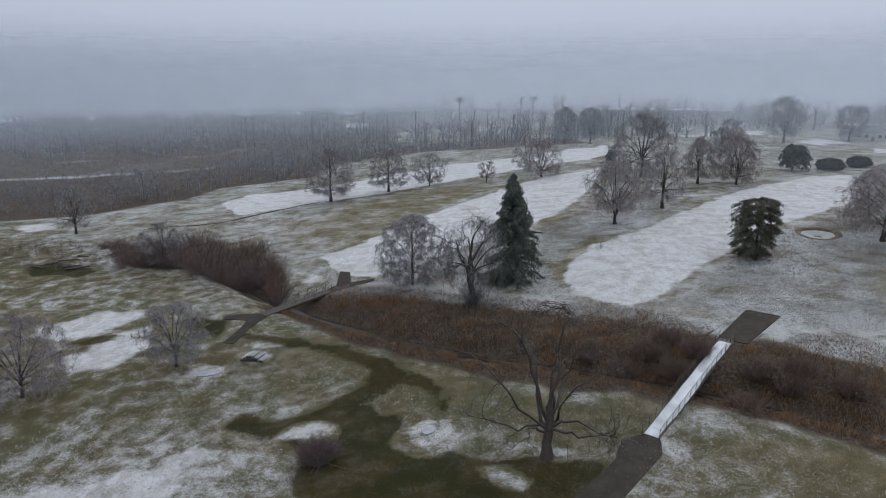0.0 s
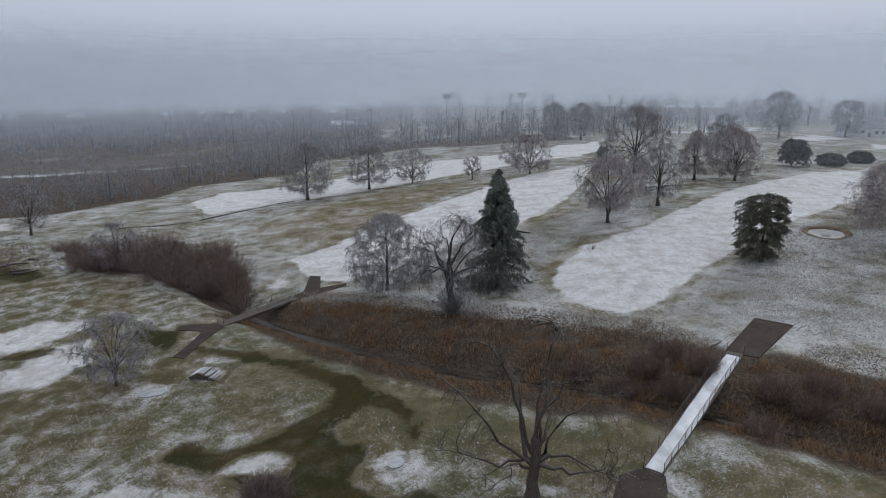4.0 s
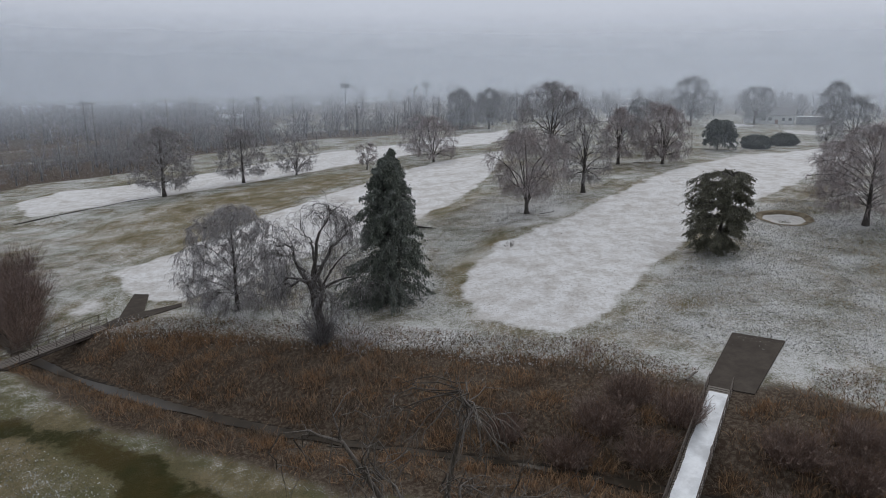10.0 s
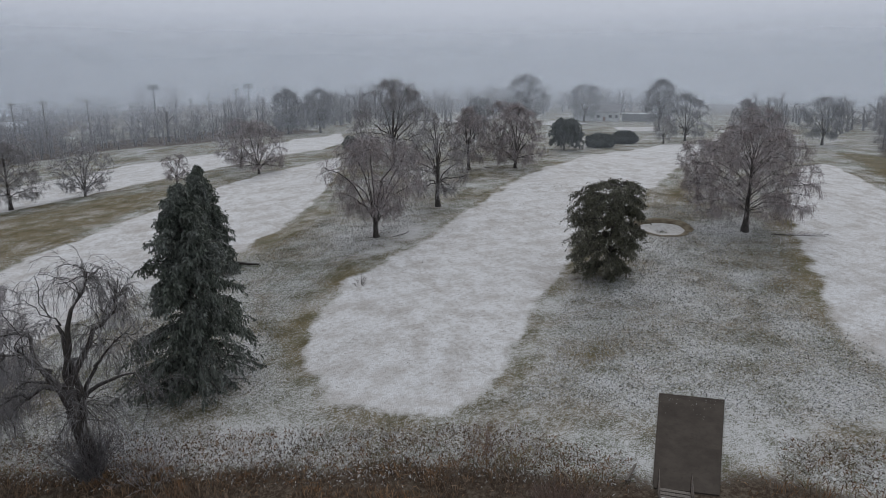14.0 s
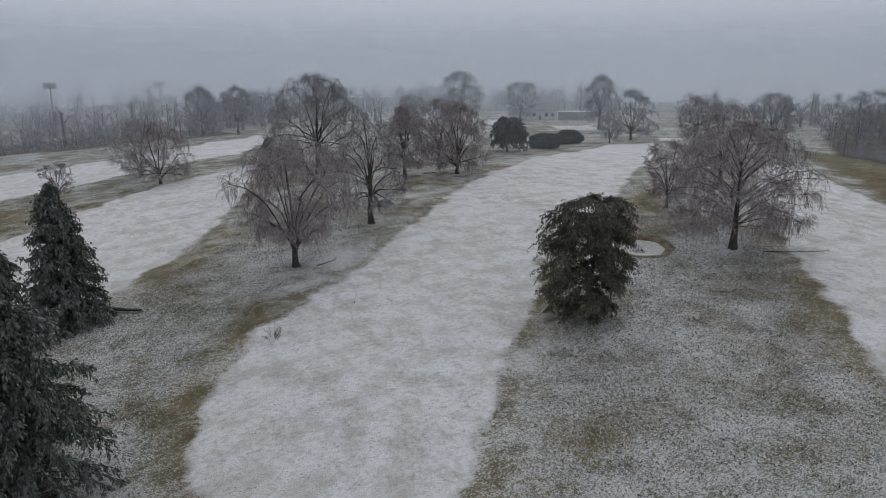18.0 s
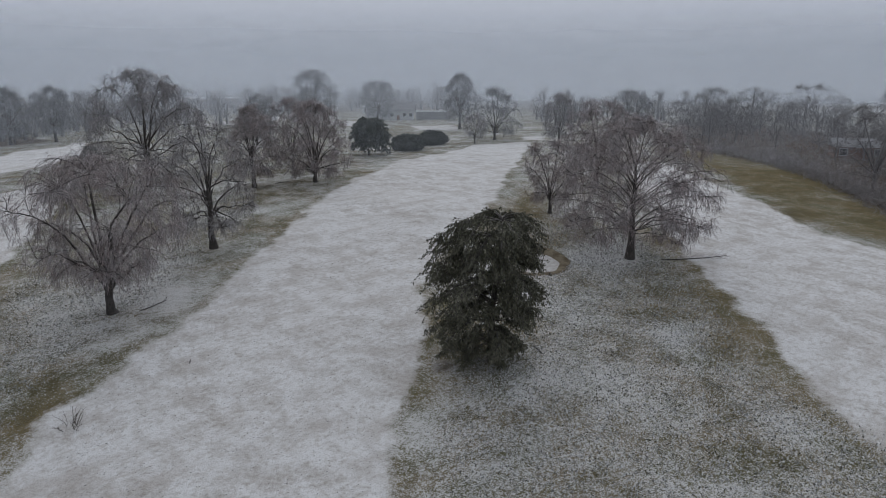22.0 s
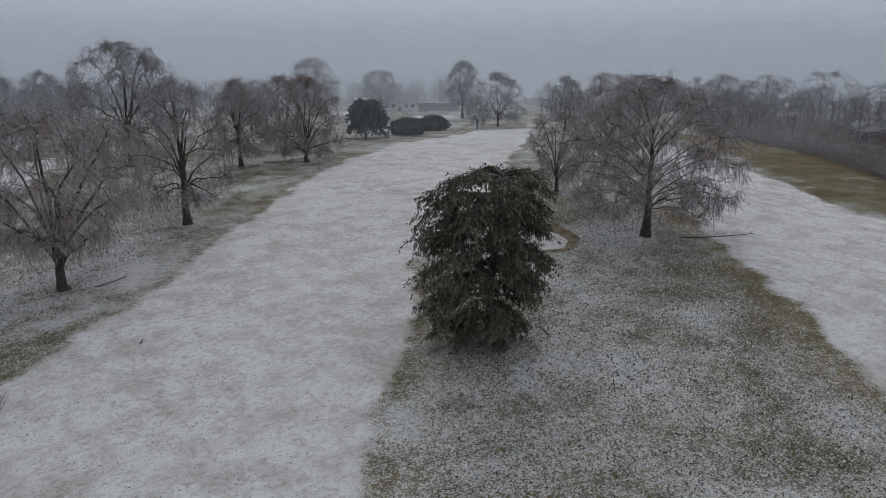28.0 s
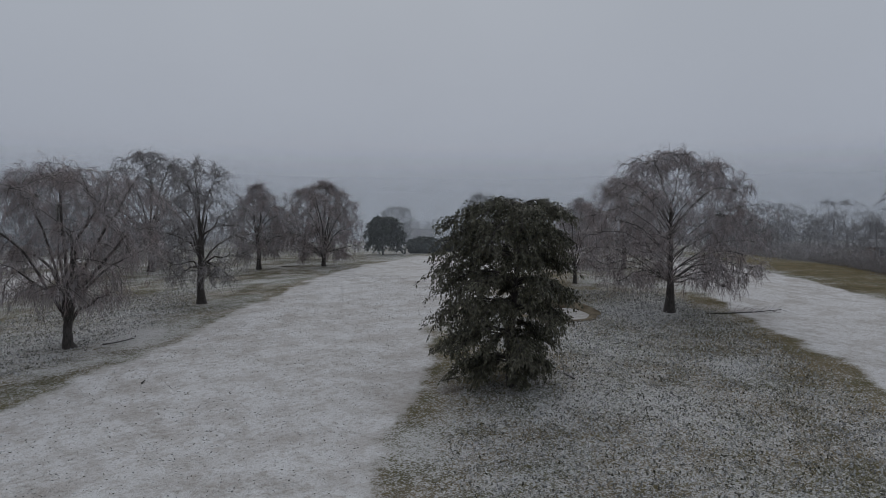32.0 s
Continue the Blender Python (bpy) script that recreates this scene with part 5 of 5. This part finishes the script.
bush(28.0, 118.0, 1.1, 1.8, "tiny leafless shrub on the rough turf", 144, TWIG_DEAD, 16, "low_shrub", 0.012, category="bush")
bare_tree(139.5, 177.0, 11.5, 9.0, "dark bare tree at the wood's corner", 42, TWIG_GREY, OVAL, 18, (9, 6, 5), twig_r=0.02, low=0.16, fork=(0.2, 0.45), hang=0.1, sag=0.9)

# ---- fallen wood ----


def fallen_branch(x, y, length, turn, label, seed, r=0.09, twigs=14):
    rng = np.random.default_rng(seed)
    ob = thing("fallen_branch", x, y, label, "branch", "fallen branches on the turf", z=hz(x, y) + r, turn=turn)
    P = grow(rng, np.array([[-length / 2, 0, 0]]), np.array([[1.0, 0, 0]]), np.array([length]), 8, 0, 0.05)
    P[..., 2] = np.abs(P[..., 2]) * 0.4
    V, F = tubes(P, taper(P, r, r * 0.45), 6)
    part("stem", mesh_of("stem", V, F, BARK, True), ob)
    b, d, k, t = sprout(rng, P, twigs, 0.15, 1.0, 0.4, 1.0, 0.1)
    Q = grow(rng, b, d, length * rng.uniform(0.08, 0.22, len(k)), 3, 0.15, 0.1)
    Q[..., 2] = np.abs(Q[..., 2])
    V, F = tubes(Q, taper(Q, 0.02, 0.008), 3)
    tagged(part("brushwood", mesh_of("brushwood", V, F, TWIG_GREY), ob), kind="stuff")
    return ob


fallen_branch(80.6, 110.2, 6.4, -38, "long dark fallen limb with twigs on the turf", 150, 0.06, 40)
fallen_branch(18.3, 131.0, 3.2, -30, "broken dark bough lying beside the spruce", 151, 0.2, 10)
fallen_branch(49.4, 110.8, 1.5, 10, "short broken stick below the evergreen", 152, 0.05, 4)
fallen_branch(37.5, 132.6, 2.6, 20, "twiggy broken branch under a tree", 153, 0.05, 16)
fallen_branch(13.6, 104.2, 2.6, -30, "broken spruce bough on the snow", 154, 0.06, 22)
fallen_branch(35.9, 120.8, 0.6, 60, "small dark stick on the fairway", 155, 0.05, 2)
fallen_branch(69.5, 171.5, 3.0, 5, "twiggy broken branch under a tree", 156, 0.06, 20)
fallen_branch(54.6, 106.8, 1.3, 70, "small torn evergreen bough on the turf", 157, 0.05, 18)

# ---- poles ----


def utility_pole(x, y, top, turn):
    z = hz(x, y)
    ob = thing("utility_pole", x, y, "dark wooden utility pole with a crossarm", "pole", "utility poles along the road", turn=turn)
    rod("shaft", ob, WOODPOLE, (0, 0, -0.3), (0, 0, top - z), 0.26, 8, 0.18)
    rod("crossarm", ob, WOODPOLE, (-1.5, 0, top - z - 0.9), (1.5, 0, top - z - 0.9), 0.12, 4)
    for k in (-1.3, -0.5, 0.5, 1.3):
        rod("insulator", ob, GALV, (k, 0, top - z - 0.85), (k, 0, top - z - 0.45), 0.09, 6)
    return ob


def field_light(x, y, top, turn):
    z = hz(x, y)
    ob = thing("floodlight_pole", x, y, "tall steel sports-field pole with banks of floodlights", "light pole", "sports field lights", turn=turn)
    rod("shaft", ob, GALV, (0, 0, -0.3), (0, 0, top - z), 0.42, 8, 0.28)
    for r in range(3):
        h = top - z - 0.2 - r * 0.9
        rod("crossarm", ob, GALV, (-2.4, 0, h), (2.4, 0, h), 0.10, 4)
        for k in range(6):
            box("lamp", ob, GALV, (0.7, 0.5, 0.7), (-2.2 + k * 0.88, -0.2, h - 0.1), 0.06)
    return ob


for x, y, top in ((-87.5, 318.2, 13.0), (-61.6, 324.2, 14.0), (-27.3, 338.9, 13.7), (-13.9, 349.7, 14.0), (25.1, 389.2, 12.7), (58.4, 395.7, 12.3), (-43.0, 374.3, 12.4), (-33.4, 385.7, 12.8), (-62.0, 372.0, 13.4), (-92.0, 322.0, 13.0)):
    utility_pole(x, y, top, (x * 7) % 40)
field_light(9.9, 418.0, 18.3, 10)
field_light(57.8, 445.4, 18.2, -10)

# ---- buildings in the distance ----


def house(x, y, wide, deep, tall, roof, turn, label, wall=None, roof_mat=None, windows=4, name="house", z=None):
    wall, roof_mat = wall or SIDING, roof_mat or ROOF
    ob = thing(name, x, y, label, "house", turn=turn, z=z)
    box("wall", ob, wall, (wide, deep, tall + 1.0), (0, 0, tall / 2 - 0.5), 0.03)
    bm = bmesh.new()
    w, d = wide / 2 + 0.4, deep / 2 + 0.4
    v = [bm.verts.new(c) for c in ((-w, -d, tall - 0.1), (w, -d, tall - 0.1), (w, d, tall - 0.1), (-w, d, tall - 0.1), (-w, 0, tall + roof), (w, 0, tall + roof))]
    for f in ((0, 1, 5, 4), (2, 3, 4, 5), (0, 4, 3), (1, 2, 5), (3, 2, 1, 0)):
        bm.faces.new([v[k] for k in f])
    part("roof", from_bm("roof", bm, roof_mat), ob)
    for k in range(windows):
        xx = (k + 0.5) / windows * wide - wide / 2
        if k == windows // 2:
            box("door", ob, BRICK, (1.1, 0.12, 2.1), (xx, -deep / 2 - 0.02, 1.05), 0.02)
            continue
        win = box("window", ob, SIDING, (1.5, 0.12, 1.5), (xx, -deep / 2 - 0.02, tall * 0.55), 0.02)
        p = box("pane", win, PANE, (1.25, 0.06, 1.25), (xx, -deep / 2 - 0.07, tall * 0.55), 0.01)
    return ob


house(-58.5, 480.0, 17, 10, 3.6, 2.2, 4, "white low building with a pale roof beyond the field", SIDING, ROOFSNOW, 6)
house(196.0, 312.0, 13, 9, 4.2, 3.0, -38, "white gabled clubhouse at the top of the course", SIDING, ROOF, 5, "clubhouse")
house(189.0, 318.0, 7, 8, 5.0, 2.4, 52, "white gabled wing of the clubhouse", SIDING, ROOFSNOW, 3, "clubhouse_wing")
pav = thing("colonnade", 207.0, 302.0, "long white porch with a row of posts", "porch", turn=-38)
box("roof", pav, ROOFSNOW, (15, 5, 0.25), (0, 0, 3.4), 0.05)
for k in range(9):
    rod("post", pav, SIDING, (-7.2 + k * 1.8, -2.2, -0.3), (-7.2 + k * 1.8, -2.2, 3.3), 0.14, 6)
box("wall", pav, SIDING, (14.6, 0.2, 3.4), (0, 2.2, 1.6), 0.02)
house(172.0, 128.0, 9, 7, 2.4, 1.4, -60, "grey-roofed brick house hidden behind the bare woods", BRICK, ROOF, 3)
house(229.0, 372.0, 18, 12, 3.2, 0.5, -28, "low flat-roofed building with dark windows", SIDING, ROOFSNOW, 10, "low_building")


def long_hall(x, y, wide, turn):
    ob = thing("long_hall", x, y, "long low brick hall with a snow-covered flat roof", "building", turn=turn)
    box("wall", ob, BRICK, (wide, 22, 6.5), (0, 0, 2.2), 0.03)
    box("roof", ob, ROOFSNOW, (wide + 1, 23, 0.5), (0, 0, 5.7), 0.05)
    for k in range(22):
        xx = (k + 0.5) / 22 * wide - wide / 2
        box("window", ob, PANE, (2.0, 0.2, 1.8), (xx, -11.02, 2.8), 0.03)
    return ob


long_hall(162.0, 505.0, 92, -14)
fence = thing("field_fence", -86.0, 372.0, "grey chain fence round a sports field", "fence", turn=8)
for k in range(16):
    rod("post", fence, GALV, (-17 + k * 2.27, 0, -0.3), (-17 + k * 2.27, 0, 3.4), 0.07, 6)
for h in (0.3, 1.8, 3.3):
    rod("rail", fence, GALV, (-17, 0, h), (17, 0, h), 0.05, 4)

# ---- rough grass ----


def tufts(name, outline, n, seed, label, mat, lo, hi, edge=3.0):
    rng = np.random.default_rng(seed)
    p = scatter_in(rng, outline, n)
    d, _ = poly_dist(p[:, 0], p[:, 1], outline, True)
    p = p[rng.uniform(0, 1, n) < smooth(d, 0, edge)]
    for w in WET:
        p = p[~poly_dist(p[:, 0], p[:, 1], w, True)[1]]
    n = len(p)
    b = np.column_stack([p, height(p[:, 0], p[:, 1]) - 0.03])
    V, F = sprays(rng, b, rng.normal(0, 0.55, (n, 3)) + np.array([0, 0, 0.8]), rng.uniform(lo, hi, n), rng.uniform(0.02, 0.05, n))
    return tagged(new(name, mesh_of(name, V, F, mat)), label, "grass", kind="stuff")


tufts("rough_grass", [(29, 92), (37, 86), (50, 78), (60, 79), (64, 94), (78, 108), (86, 122), (76, 132), (60, 122), (50, 112), (42, 104), (34, 95)], 70000, 160, "frost-whitened rough grass tufts", GRASS, 0.1, 0.3)
tufts("rough_grass", [(0, 102), (18, 97), (19, 110), (28, 123), (46, 140), (54, 158), (40, 158), (28, 146), (14, 130), (0, 116)], 45000, 161, "frost-whitened rough grass tufts", GRASS, 0.1, 0.3)
tufts("rough_grass", [(18, 98), (28, 92), (40, 102), (56, 121), (77, 135), (70, 160), (47, 137), (28, 121)], 26000, 162, "short stiff grass standing through the ice", GRASS, 0.05, 0.14)
tufts("rough_grass", [(-55, 62), (-30, 85), (-24, 92), (0, 72), (13, 68), (24, 67), (34, 59), (40, 50), (20, 42), (-40, 45)], 45000, 163, "frost-whitened rough grass tufts", GRASS, 0.1, 0.3)
tufts("bank_weeds", [(-20, 104), (-8, 99.5), (5, 93.5), (16, 88.5), (27, 83.5), (33, 79.5), (36.5, 82.5), (30, 90.5), (19, 95), (8, 100), (-5, 105.5), (-18, 110.5)], 44000, 164, "dark frost-tipped weeds along the ditch", WEED, 0.12, 0.42, 2.5)
tufts("bank_weeds", [(40, 77.5), (48, 70), (61, 58.5), (66, 64), (54, 76), (45, 82)], 15000, 165, "dark frost-tipped weeds along the ditch", WEED, 0.12, 0.42, 2.5)
plank = thing("broken_post", 34.0, 81.4, "broken pale wooden post lying by the bridge", "post", turn=35)
rod("timber", plank, PLANK, (-0.8, 0, 0.12), (0.8, 0, 0.3), 0.09, 6)

# ice and driftwood
ICE = plain("grey_ice", (0.30, 0.31, 0.32), (0.42, 0.43, 0.45), 0.25, 1.5, 0.1)
rng = np.random.default_rng(21)
w = np.arange(20) * 2 * np.pi / 20
for x, y, r in ((-30.2, 81.1, 1.3), (-1.5, 64.5, 0.9), (-66.0, 130.5, 1.6)):
    rr = r * (1 + 0.18 * np.sin(2 * w + x) + rng.uniform(-0.08, 0.08, 20))
    slab("ice_puddle", [(x + a * np.cos(b), y + 0.8 * a * np.sin(b)) for a, b in zip(rr, w)], 0.1, ICE, "small frozen puddle in the turf", 0.09)
for k, (x, y) in enumerate(((-78, 131.5), (-76, 133.5), (-74.4, 136), (-73, 129), (-71, 127.4), (-79.5, 129))):
    fallen_branch(x, y, rng.uniform(2.5, 5), rng.uniform(-30, 40), "pale driftwood log stranded by the creek", 180 + k, 0.22, 10)

# the creek's water
bed = np.array(BED, float)
s = np.linspace(0, len(bed) - 1, 160)
cx, cy = np.interp(s, np.arange(len(bed)), bed[:, 0]), np.interp(s, np.arange(len(bed)), bed[:, 1])
for _ in range(4):
    cx[1:-1], cy[1:-1] = (cx[:-2] + cx[1:-1] + cx[2:]) / 3, (cy[:-2] + cy[1:-1] + cy[2:]) / 3
tx, ty = np.gradient(cx), np.gradient(cy)
q = np.hypot(tx, ty)
half = 0.40 + 0.32 * (1 - smooth(cx, -4, 12)) + 0.12 * np.sin(s * 5.0) + 0.12 * np.sin(s * 13.0 + 1)
level = np.convolve(np.pad(height(cx, cy), 6, "edge"), np.ones(13) / 13, "valid") + 0.04
V = np.concatenate([np.stack([cx - ty / q * half, cy + tx / q * half, level], -1), np.stack([cx + ty / q * half, cy - tx / q * half, level], -1)])
i = np.arange(159)
tagged(new("creek_water", mesh_of("creek_water", V, np.stack([i, i + 160, i + 161, i + 1], -1), WATER, True)), "narrow brown creek winding through the reeds", "water", kind="structure")
